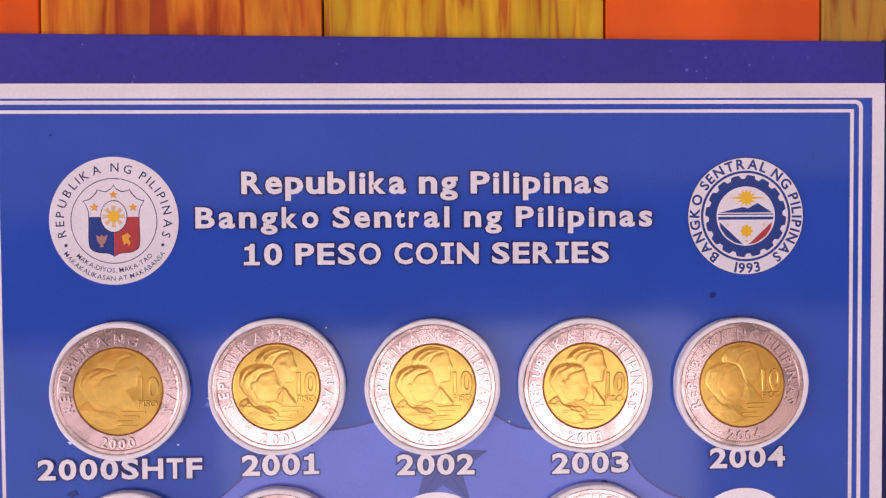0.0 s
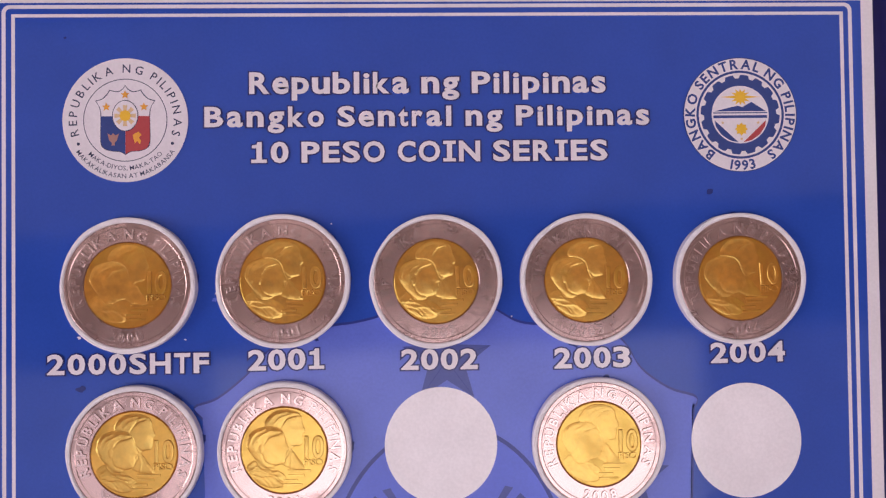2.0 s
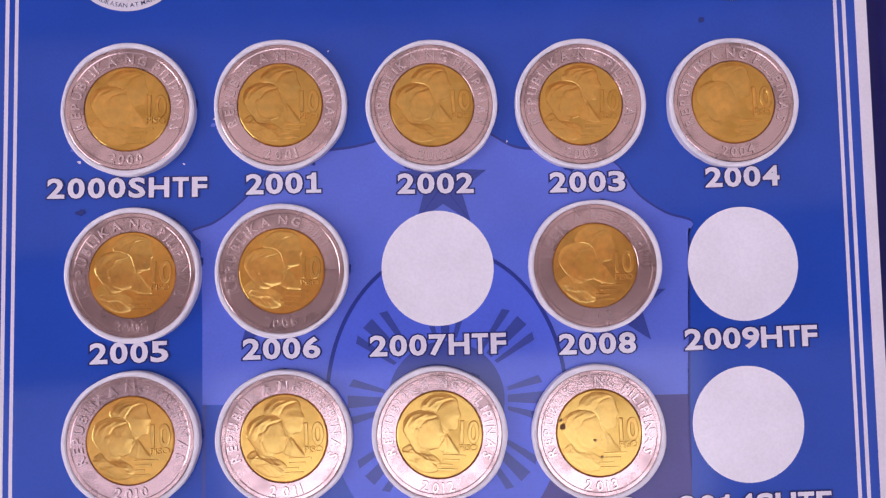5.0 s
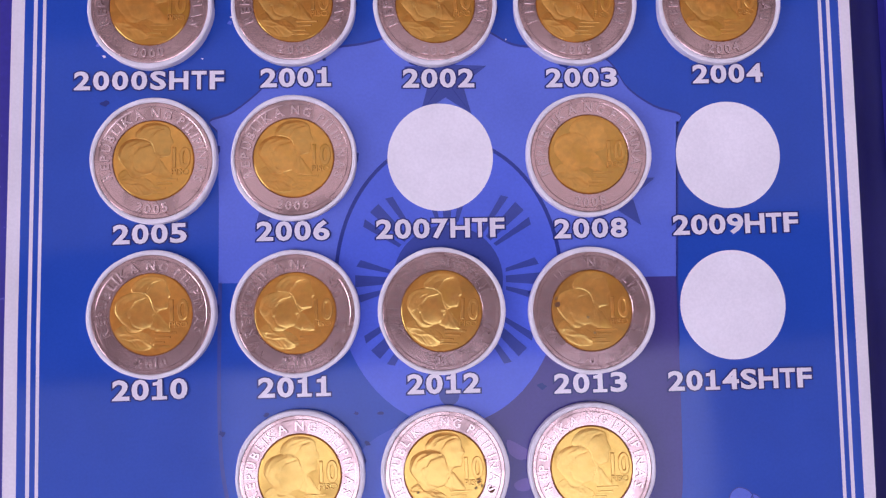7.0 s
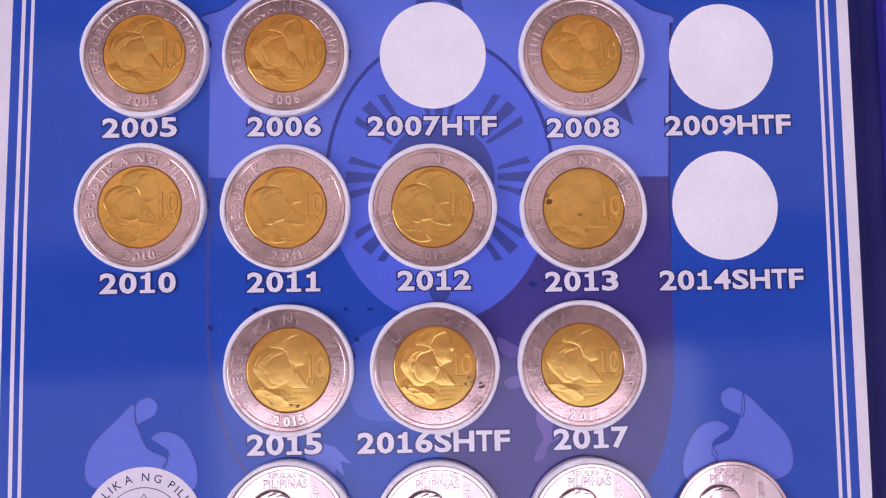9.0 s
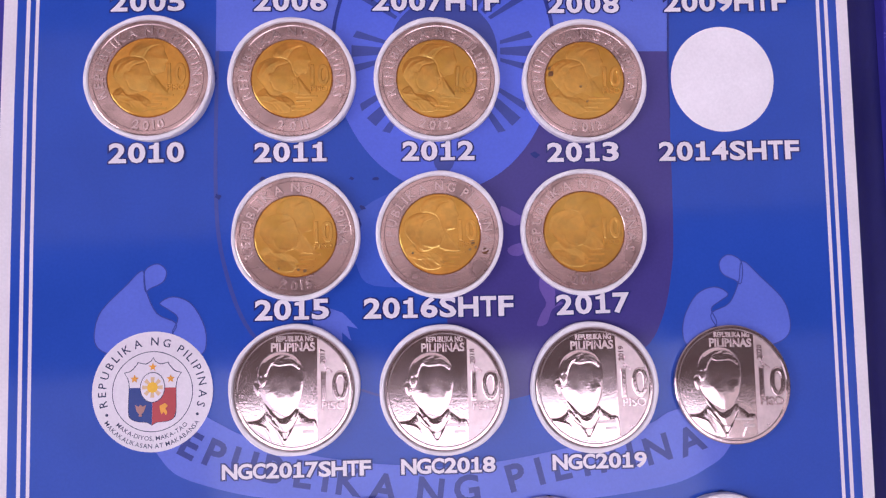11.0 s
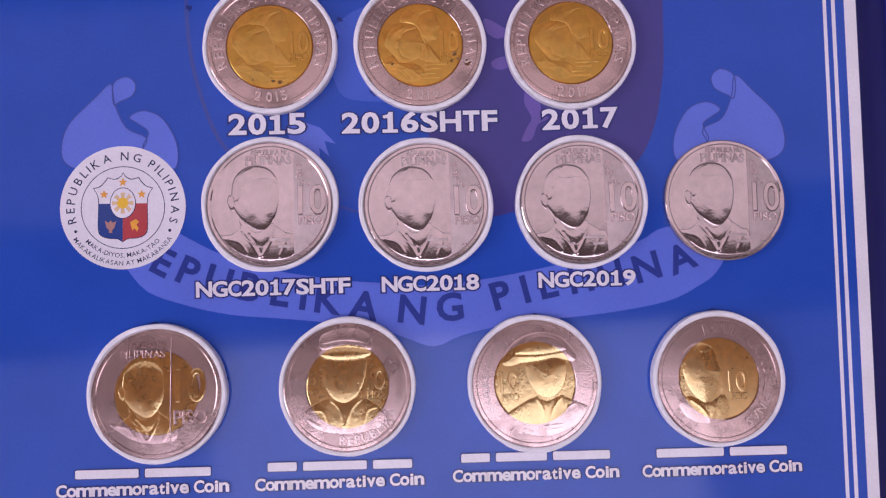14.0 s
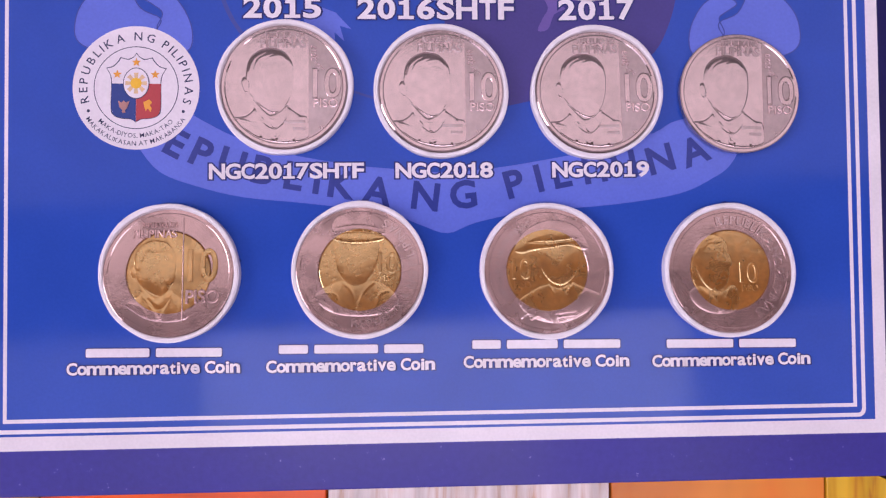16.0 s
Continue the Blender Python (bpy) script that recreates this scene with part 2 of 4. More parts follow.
def prism(bm, outline, z0, z1, hole=None):
    """A flat printed or raised shape: outline (and hole with as many corners) from z0 up to z1."""
    up = [bm.verts.new((x, y, z1)) for x, y in outline]
    down = [bm.verts.new((x, y, z0)) for x, y in outline]
    n = len(up)
    for i in range(n):
        bm.faces.new((down[i], down[(i + 1) % n], up[(i + 1) % n], up[i]))
    if hole is None:
        for tri in tessellate_polygon([[v.co for v in up]]):
            a, b, c = (up[i] for i in tri)
            bm.faces.new((a, b, c) if (b.co - a.co).cross(c.co - a.co).z > 0 else (a, c, b))
    else:
        up2 = [bm.verts.new((x, y, z1)) for x, y in hole]
        for i in range(n):
            bm.faces.new((up[i], up[(i + 1) % n], up2[(i + 1) % n], up2[i]))
    return bm


LAYER = 0.03 * MM


def printed(name, outline, material, parent, layer, hole=None, label=""):
    """Ink on the sheet, in millimetres; layer: its order above the paper."""
    sc = [(x * MM, y * MM) for x, y in outline]
    hl = [(x * MM, y * MM) for x, y in hole] if hole else None
    area = sum(a[0] * b[1] - b[0] * a[1] for a, b in zip(sc, sc[1:] + sc[:1]))
    if area < 0:
        sc.reverse()
        if hl:
            hl.reverse()
    return part(name, prism(bmesh.new(), sc, layer * LAYER - 0.8 * LAYER, layer * LAYER, hl), material, parent, label)


def strip(name, a, b, material, parent, layer):
    """A thin printed line between two rows of points."""
    bm = bmesh.new()
    if sum(p[0] * q[1] - q[0] * p[1] for p, q in zip(a + b[::-1], (a + b[::-1])[1:] + a[:1])) < 0:
        a, b = b, a
    va, vb = ([bm.verts.new((x * MM, y * MM, layer * LAYER)) for x, y in row] for row in (a, b))
    for i in range(len(a) - 1):
        bm.faces.new((va[i], va[i + 1], vb[i + 1], vb[i]))
    return part(name, bm, material, parent)


def normals(row):
    """Unit normals along a closed row of points whose last is its first."""
    out, n = [], len(row) - 1
    for i in range(n + 1):
        a, b = row[(i - 1) % n], row[(i + 1) % n]
        d = math.hypot(b[0] - a[0], b[1] - a[1]) or 1.0
        out.append(((b[1] - a[1]) / d, (a[0] - b[0]) / d))
    return out


def circle(cx, cy, r, n=64, ry=None, a0=0.0, a1=360.0):
    full = a1 - a0 >= 360
    return [(cx + r * math.cos(radians(a0 + (a1 - a0) * i / (n if full else n - 1))), cy + (ry or r) * math.sin(radians(a0 + (a1 - a0) * i / (n if full else n - 1)))) for i in range(n)]


def rounded(x0, x1, y0, y1, r, n=8):
    pts = []
    for cx, cy, a in ((x1 - r, y1 - r, 0), (x0 + r, y1 - r, 90), (x0 + r, y0 + r, 180), (x1 - r, y0 + r, 270)):
        pts += circle(cx, cy, max(r, 1e-4), n, None, a, a + 90)
    return pts


def skew(x, y):
    """The sheet was cut and mounted a little out of square towards its foot."""
    w = min(1.0, max(0.0, (-y - 120.0) / 130.0))
    return x + 2.1 * w * (88.0 - x) / 192.0, y + 0.85 * w * (x + 8.7) / 97.0


def framed(x0, x1, y0, y1, r, n=8):
    """A rounded rectangle on the sheet, with its sides divided, out of square as the sheet is."""
    pts = []
    for k, (cx, cy, a) in enumerate(((x1 - r, y1 - r, 0), (x0 + r, y1 - r, 90), (x0 + r, y0 + r, 180), (x1 - r, y0 + r, 270))):
        if k in (0, 2):
            ys = [y0 + (y1 - y0) * (i + 1) / 8 for i in range(7)]
            pts += [(x1, y) for y in ys] if k == 0 else [(x0, y) for y in reversed(ys)]
        pts += circle(cx, cy, max(r, 1e-4), n, None, a, a + 90)
    return [skew(x, y) for x, y in pts]


def spline(ctrl, n=8, closed=True):
    """A smooth outline through a few corners (Catmull-Rom)."""
    pts, m = [], len(ctrl)
    for i in range(m if closed else m - 1):
        p = [Vector((*ctrl[(i + k) % m if closed else min(max(i + k, 0), m - 1)], 0)) for k in (-1, 0, 1, 2)]
        for j in range(n):
            t = j / n
            v = 0.5 * (2 * p[1] + (p[2] - p[0]) * t + (2 * p[0] - 5 * p[1] + 4 * p[2] - p[3]) * t * t + (3 * p[1] - p[0] - 3 * p[2] + p[3]) * t ** 3)
            pts.append((v.x, v.y))
    if not closed:
        pts.append(ctrl[-1])
    return pts


GLYPHS = {}


def glyphs(body, bold=0.0, deep=0.0, res=3, soft=0.0):
    """Vertices and faces of a line of writing at size 1."""
    key = (body, bold, deep, soft)
    if key not in GLYPHS:
        cu = bpy.data.curves.new("writing", "FONT")
        cu.body, cu.offset, cu.resolution_u, cu.extrude = body, bold, res, deep
        cu.bevel_depth, cu.bevel_resolution = soft, 1
        ob = new("writing", cu)
        bpy.context.view_layer.update()
        me = bpy.data.meshes.new_from_object(ob.evaluated_get(bpy.context.evaluated_depsgraph_get()))
        co = np.zeros(len(me.vertices) * 3)
        me.vertices.foreach_get("co", co)
        GLYPHS[key] = (co.reshape(-1, 3), [tuple(p.vertices) for p in me.polygons])
        bpy.data.objects.remove(ob)
        bpy.data.curves.remove(cu)
        bpy.data.meshes.remove(me)
    return GLYPHS[key]


# advance widths of a wide bold sans, in 2048ths of its size; its capitals are 1489 high
WIDE = dict(zip("ABCEFGHINOPRSTM abegiklmnoprstuv", (1589, 1561, 1483, 1399, 1331, 1661, 1715, 1118, 1732, 1741, 1501, 1602, 1455, 1396, 1941, 700, 1368, 1432, 1360, 1432, 700, 1374, 700, 2167, 1459,
                                                     1406, 1432, 1018, 1215, 933, 1459, 1332)))
SLAB_ONE = [(-0.40, 0), (0.40, 0), (0.40, 0.16), (0.15, 0.16), (0.15, 1.0), (-0.07, 1.0), (-0.12, 0.88), (-0.36, 0.84), (-0.36, 0.70), (-0.13, 0.70), (-0.13, 0.16), (-0.40, 0.16)]
SLAB_I = [(-0.33, 0), (0.33, 0), (0.33, 0.16), (0.135, 0.16), (0.135, 0.84), (0.33, 0.84), (0.33, 1.0), (-0.33, 1.0), (-0.33, 0.84), (-0.135, 0.84), (-0.135, 0.16), (-0.33, 0.16)]


def caption_glyph(ch, cap, grow):
    """One letter, cap high, about x = 0 on the base line: (x, y) and faces; grow: mm that its outline stands out."""
    if ch in "1I":
        pts = [(x * cap * 0.92, y * cap) for x, y in (SLAB_ONE if ch == "1" else SLAB_I)]
        loop, out = pts + pts[:1], []
        n = len(pts)
        for k in range(n):
            a, b, c = Vector(pts[k - 1]), Vector(pts[k]), Vector(pts[(k + 1) % n])
            n1, n2 = Vector(((b - a).y, -(b - a).x)).normalized(), Vector(((c - b).y, -(c - b).x)).normalized()
            m = (n1 + n2) / max(0.35, 1 + n1.dot(n2))
            out.append((b.x + m.x * grow, b.y + m.y * grow))
        return out, [tuple(t) for t in tessellate_polygon([[Vector((x, y, 0)) for x, y in out]])]
    ref = glyphs("H", BOLD)[0]
    sy = cap / (ref[:, 1].max() - ref[:, 1].min())
    plain = glyphs(ch, BOLD)[0]
    lo, hi = plain[:, 0].min(), plain[:, 0].max()
    ink = WIDE.get(ch, 1456) - (240 if ch.islower() else 210 if ch.isupper() else 190)
    sx = sy * 1.25 if ch in "il" else cap * ink / 1489 / (hi - lo)
    sx = min(max(sx, 0.8 * sy), 1.6 * sy)
    tall = TALL if ch in "aegmnoprsuv" else 1.0
    co, faces = glyphs(ch, BOLD + grow / sy)
    base = ref[:, 1].min()
    return [((x - (lo + hi) / 2) * sx, (y - base) * sy * (tall if y > base else 1.0)) for x, y, z in co], faces


BOLD, TALL = 0.03, 1.10   # TALL: the wide face has taller small letters


def caption(body, x0, y0, x1, y1, cap, parent, layer, edge):
    """A line of bold white print with a dark edge, from (x0, y0) to (x1, y1) along its base, in mm."""
    widths = [WIDE.get(ch, 1456) for ch in body]
    total = sum(widths) - 200
    long = math.hypot(x1 - x0, y1 - y0)
    c, s = (x1 - x0) / long, (y1 - y0) / long
    line_ob = new("caption")
    line_ob.parent, line_ob["label"], at = parent, f"white printed words {body}", -100
    for ch, w in zip(body, widths):
        if ch != " ":
            mid, verts, out, kinds = (at + w / 2) / total * long, [], [], []
            for grow, lay, kind in ((edge, layer, 0), (0.0, layer + 1, 1)):
                px, faces = caption_glyph(ch, cap, grow)
                n = len(verts)
                lift = 0.15 * (at % 3) if grow else 0.0
                verts += [((x0 + (mid + x) * c - y * s) * MM, (y0 + (mid + x) * s + y * c) * MM, (lay + lift) * LAYER) for x, y in px]
                out += [tuple(i + n for i in f) for f in faces]
                kinds += [kind] * len(faces)
            me = bpy.data.meshes.new("letter")
            me.from_pydata(verts, [], out)
            me.materials.append(M_EDGE)
            me.materials.append(M_WHITE)
            me.polygons.foreach_set("material_index", kinds)
            part("letter", me, M_EDGE, line_ob)
        at += w


def ink_text(name, body, x0, y0, x1, y1, cap, material, parent, layer, bold):
    """A letter printed from (x0, y0) to (x1, y1) along its base, cap high, in mm."""
    ref, (co, faces) = glyphs("H", bold)[0], glyphs(body, bold)
    lo, hi, bottom = co[:, 0].min(), co[:, 0].max(), ref[:, 1].min()
    long = math.hypot(x1 - x0, y1 - y0)
    sx, sy, c, s = long / (hi - lo), cap / (ref[:, 1].max() - bottom), (x1 - x0) / long, (y1 - y0) / long
    me = bpy.data.meshes.new(name)
    me.from_pydata([((x0 + (x - lo) * sx * c - (y - bottom) * sy * s) * MM, (y0 + (x - lo) * sx * s + (y - bottom) * sy * c) * MM, layer * LAYER) for x, y, z in co], [], faces)
    return part(name, me, material, parent)


def arc_letters(body, r, a0, a1, size, inward=False, bold=0.0, deep=0.0, soft=0.0):
    """Writing on a circle about the origin, from the angle a0 to a1 in degrees: (vertices, faces) letter by letter; r: the base line's radius."""
    items, at = [], 0.0
    for ch in body:
        if ch == " ":
            at += 0.30
            continue
        co, faces = glyphs(ch, bold, deep, 2, soft)
        w = co[:, 0].max() - co[:, 0].min()
        items.append((at + w / 2, co, faces, (co[:, 0].max() + co[:, 0].min()) / 2))
        at += w + 0.12
    total = at - 0.12
    for centre, co, faces, cx in items:
        a = radians(a0 + (a1 - a0) * centre / total)
        turn = a + (math.pi / 2 if inward else -math.pi / 2)
        c, sn = math.cos(turn), math.sin(turn)
        yield [(r * math.cos(a) + (x - cx) * size * c - y * size * sn, r * math.sin(a) + (x - cx) * size * sn + y * size * c, z * size) for x, y, z in co], faces


def mesh_of(name, verts, faces, move=(0, 0, 0)):
    me = bpy.data.meshes.new(name)
    me.from_pydata([(x + move[0], y + move[1], z + move[2]) for x, y, z in verts], [], faces)
    return me


def smooth(ob, angle=12):
    for p in ob.data.polygons:
        p.use_smooth = True
    ob.data.set_sharp_from_angle(angle=radians(angle))
    return ob


def lathe(profile, n=72):
    """A turned body: (radius, height) from the middle outwards and down."""
    bm = bmesh.new()
    rings = []
    for r, z in profile:
        rings.append([bm.verts.new((0, 0, z))] if r < 1e-9 else [bm.verts.new((r * math.cos(2 * math.pi * i / n), r * math.sin(2 * math.pi * i / n), z)) for i in range(n)])
    for a, b in zip(rings, rings[1:]):
        for i in range(n):
            j = (i + 1) % n
            if len(a) == 1:
                bm.faces.new((a[0], b[i], b[j]))
            else:
                bm.faces.new((a[i], b[i], b[j], a[j]))
    return bm


# ---- room ----
def structure(name, bm, material, label):
    return tagged(part(name, bm, material), label, "structure", kind="structure")


structure("floor", box_bm(-3.1, 3.1, -2.8, 2.2, FLOOR - 0.1, FLOOR), M_FLOOR, "plain brown tiled floor under the table")
structure("ceiling", box_bm(-3.1, 3.1, -2.8, 2.2, CEIL, CEIL + 0.1), M_CEIL, "plain white painted ceiling")
structure("wall_north", box_bm(-3.1, 3.1, 2.1, 2.2, FLOOR, CEIL), M_WALL, "plain painted room wall")
structure("wall_south", box_bm(-3.1, 3.1, -2.8, -2.7, FLOOR, CEIL), M_WALL, "plain painted room wall")
structure("wall_east", box_bm(3.0, 3.1, -2.7, 2.1, FLOOR, CEIL), M_WALL, "plain painted room wall")
wall_w = bmesh.new()
for b in ((-2.7, -1.9, FLOOR, CEIL), (0.5, 2.1, FLOOR, CEIL), (-1.9, 0.5, FLOOR, 0.7), (-1.9, 0.5, 2.3, CEIL)):
    bmesh.ops.create_cube(wall_w, size=1.0, matrix=Matrix.LocRotScale((-3.05, (b[0] + b[1]) / 2, (b[2] + b[3]) / 2), None, (0.1, b[1] - b[0], b[3] - b[2])))
structure("wall_west", wall_w, M_WALL, "painted room wall with a wide window opening")
window = tagged(new("window_1"), "wide white-framed window in the room wall", "window", kind="structure")
for y0, y1, z0, z1 in ((-1.9, 0.5, 0.70, 0.76), (-1.9, 0.5, 2.24, 2.30), (-1.9, -1.84, 0.76, 2.24), (0.44, 0.5, 0.76, 2.24), (-0.73, -0.67, 0.76, 2.24)):
    part("window_frame", box_bm(-3.06, -3.0, y0, y1, z0, z1, 0.005), M_FRAME, window)
ASKEW = pose(0, 0, 0, 0, 0, 2.5)   # the dark strip and the panels run a little askew to the table
# added out of view, so coins and sheet have a dark band to reflect
structure("ceiling_beam", box_bm(-2.95, 2.95, -0.46, 0.17, CEIL - 0.06, CEIL), M_DARK_STRIP, "unseen dark strip added under the ceiling to darken reflections").matrix_basis = ASKEW


def ceiling_light(x0, x1, y0, y1, glow, label):
    lamp = tagged(new("ceiling_light"), label, "lamp", "ceiling lights")
    lamp.matrix_basis = ASKEW
    part("diffuser", box_bm(x0, x1, y0, y1, CEIL - 0.05, CEIL - 0.03), glow, lamp)
    part("frame", box_bm(x0 - 0.02, x1 + 0.02, y0 - 0.02, y1 + 0.02, CEIL - 0.03, CEIL), M_FRAME, lamp)


ceiling_light(-1.15, 1.40, -1.75, -0.49, M_LAMP, "large bright white ceiling light panel")
# two unseen side panels, added to carry the glare across the sheet's width
ceiling_light(-2.8, -1.20, -1.75, -0.49, M_SIDE, "added white glowing panel, widening the bright ceiling light")
ceiling_light(1.45, 2.8, -1.75, -0.49, M_DIM, "added dim glowing panel beside the bright ceiling light")
# no lamp: glows in place of a lit ceiling, to brighten upper reflections
ceiling_light(-2.8, 2.8, 0.22, 1.32, M_DIM, "added dim glowing panel in place of a lit ceiling")

# ---- table ----
table = tagged(new("table"), "table with a top of red, yellow and orange varnished planks", "table")
for lx in (-0.62, 0.62):
    for ly in (-0.62, 0.40):
        part("leg", box_bm(lx - 0.03, lx + 0.03, ly - 0.03, ly + 0.03, FLOOR, TABLE - 0.024, 0.004), M_LEG, table)
part("underlay", box_bm(-0.70, 0.70, -0.70, 0.48, TABLE - 0.024, TABLE - 0.004, 0.002), mat("dark_seam", (0.02, 0.012, 0.01), rough=0.7), table)
edges = [-700, -520, -400, -310, -225, -140, -97, -33.5, 31.2, 82.0, 140, 225, 300, 420, 520, 610, 700]
tones = [M_WOOD_YELLOW, M_WOOD_RED, M_WOOD_BROWN, M_WOOD_ORANGE, M_WOOD_YELLOW, M_WOOD_ORANGE, M_WOOD_RED, M_WOOD_YELLOW, M_WOOD_ORANGE, M_WOOD_BROWN]
lower_tones = [M_WOOD_BROWN, M_WOOD_YELLOW, M_WOOD_RED, M_WOOD_PALE, M_WOOD_ORANGE, M_WOOD_YELLOW, M_WOOD_ORANGE, M_WOOD_PALE, M_WOOD_GLARE, M_WOOD_YELLOW]
for i, (a, b) in enumerate(zip(edges, edges[1:])):
    joint = (-0.11, -0.16, -0.08)[i % 3]
    for y0, y1, tone in ((joint + 0.0003, 0.48, tones[i % len(tones)]), (-0.70, joint - 0.0003, lower_tones[i % len(lower_tones)])):
        part("plank", box_bm(a * MM + 0.25 * MM, b * MM - 0.25 * MM, y0, y1, TABLE - 0.004, TABLE, 0.3 * MM), tone, table)

# ---- album ----
album = tagged(new("album"), "blue-violet vinyl album lying open on the plank table", "album")
TOP, BOTTOM = 50.5, -265.8
back = box_bm(-0.125, 0.0952, BOTTOM * MM, TOP * MM, TABLE, -0.32 * MM, 0.35 * MM)
for v in back.verts:
    if v.co.y > 0.04:
        v.co.y += 0.4 * MM - 0.0075 * v.co.x
    if v.co.y < -0.2:
        v.co.y += 0.85 * MM * (v.co.x / MM + 8.7) / 97.0
part("back_panel", back, M_VINYL, album)
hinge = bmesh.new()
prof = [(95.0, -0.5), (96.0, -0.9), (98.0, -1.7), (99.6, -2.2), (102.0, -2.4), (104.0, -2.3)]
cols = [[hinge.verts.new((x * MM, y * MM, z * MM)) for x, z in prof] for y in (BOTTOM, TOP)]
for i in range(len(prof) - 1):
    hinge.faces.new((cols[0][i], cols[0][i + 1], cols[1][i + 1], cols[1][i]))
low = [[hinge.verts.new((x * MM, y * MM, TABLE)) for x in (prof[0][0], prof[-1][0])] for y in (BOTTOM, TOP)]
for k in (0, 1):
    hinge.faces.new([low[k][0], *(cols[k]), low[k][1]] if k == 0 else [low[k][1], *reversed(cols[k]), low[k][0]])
smooth(part("hinge", hinge, M_VINYL_SHADED, album, "folded vinyl hinge, its shade put into the colour"), 60)
part("cover_panel", box_bm(0.1037, 0.322, BOTTOM * MM, TOP * MM, TABLE, 0.9 * MM, 0.8 * MM), M_VINYL, album)

# ---- printed sheet ----
sheet = tagged(new("display_sheet"), "printed blue and white coin display sheet mounted in the album", "display sheet")
part("paper", prism(bmesh.new(), [(x * MM, y * MM) for x, y in framed(-112.9, 94.9, -255.7, 40.5, 0.05, 2)], -0.32 * MM, 0.0), M_PAPER, sheet, "white paper with a plain white margin")
printed("blue_field", framed(-109.7, 92.0, -252.6, 37.2, 0.05, 2), M_BLUE, sheet, 1, label="deep blue printed field")
printed("border_line", framed(-107.5, 89.8, -252.0, 36.7, 1.8), M_WHITE, sheet, 2, framed(-106.6, 88.9, -251.1, 35.85, 1.1), label="thin white line with rounded corners")
printed("border_line", framed(-105.3, 87.7, -249.7, 34.6, 0.05), M_WHITE, sheet, 2, framed(-104.5, 86.85, -248.85, 33.85, 0.05), label="thin white line with square corners")

# pale coat of arms behind the coins
arms = [(-62.6, -58.0), (-64.5, -55.3), (-59.2, -53.3), (-52.8, -48.3), (-47.5, -42.6), (-40.5, -38.9), (-33.3, -37.2), (-26.8, -36.3), (-20.0, -34.0), (-8.5, -26.0),
        (4.0, -33.6), (10.3, -37.0), (18.0, -37.6), (26.0, -37.4), (33.8, -41.4), (38.2, -48.1), (44.7, -52.8), (51.0, -55.0), (50.2, -58.0)]
shield = printed("shield_print", spline(arms, 5, False) + [(49.5, -75), (48.6, -95.2), (-62.2, -95.2), (-62.2, -75)], M_PALE, sheet, 2, label="pale blue shield print")
printed("shield_quarter", [(-6.8, -95.2), (48.6, -95.2)] + spline([(48.6, -97), (48.5, -138), (47.6, -150), (45.2, -160.5), (40.3, -168.4), (28, -174.8), (11.9, -178.9), (1.3, -181.2), (-6.8, -183)], 5, False), M_PURPLE, sheet, 2, label="dull purple shield quarter")
line = spline([(-62.3, -95.2), (-62.2, -131), (-59.7, -148.6), (-53.5, -163.4), (-42, -171.5), (-25, -178), (-6.8, -183)], 6, False)
strip("shield_outline", line, [(x + 0.9, y + 0.3) for x, y in line], M_MID, sheet, 2)
rim = spline(arms, 5, False)
strip("shield_outline", rim, [(x, y - 0.6) for x, y in rim], M_RIBBON, sheet, 3)
printed("oval_print", circle(-6.8, -95.3, 27.2, 72, 34.6), M_PALER, sheet, 4, label="pale oval print")
strip("oval_outline", circle(-6.8, -95.3, 27.7, 60, 35.1, -4, 184), circle(-6.8, -95.3, 26.8, 60, 34.2, -4, 184), M_RIBBON, sheet, 5)
SUN = (-7.0, -95.2)
printed("sun_disc", circle(*SUN, 13.3, 48), M_MID, sheet, 5, label="grey-blue sun disc print")
for k in range(8):
    a = radians(45 * k)
    u, v = Vector((math.cos(a), math.sin(a))), Vector((-math.sin(a), math.cos(a)))
    tip = 25.0 if k % 2 else 22.4
    for off, w, long in ((-1, 0.8, tip - 0.8), (0, 1.45, tip), (1, 0.8, tip - 0.8)):
        c, near, far = Vector(SUN), off * 2.2, off * 4.3
        q = [c + u * 14.0 + v * (near - w * 0.55), c + u * (long + off * 0.5) + v * (far - w), c + u * (long - off * 0.5) + v * (far + w), c + u * 14.0 + v * (near + w * 0.55)]
        printed("sun_ray", [tuple(p) for p in q], M_MID, sheet, 6)
printed("sun_ray", spline([(-9.4, -121.3), (-5.0, -121.3), (-5.1, -124.0), (-7.2, -125.4), (-9.2, -124.0)], 3), M_MID, sheet, 6)
strip("shield_edge", [(50.0, -57), (49.3, -75), (48.5, -95.2), (48.5, -112)], [(50.6, -57), (49.9, -75), (49.1, -95.2), (48.8, -112)], M_RIBBON, sheet, 2)
printed("wing_print", spline([(-29.5, -137.5), (-22.0, -131.0), (-8.0, -128.5), (-8.0, -150.0), (-24.0, -152.5), (-28.5, -147.0)], 4), M_WING, sheet, 3)
printed("feather_print", [(-39.0, -158.5), (-35.0, -157.6), (-31.6, -158.8), (-28.0, -162.6), (-30.6, -161.9), (-29.6, -165.4), (-31.8, -163.4), (-31.6, -167.0), (-33.6, -164.4), (-34.4, -168.0), (-35.8, -164.6), (-38.0, -166.5), (-38.4, -162.5)], M_PALE, sheet, 3)
printed("beast_print", spline([(16.0, -150.5), (18.8, -152.5), (19.4, -156.0), (21.0, -157.2), (18.4, -158.6), (17.0, -162.0), (14.6, -162.4), (15.8, -159.4), (17.0, -157.0), (15.4, -153.6)], 3), M_LION, sheet, 3)
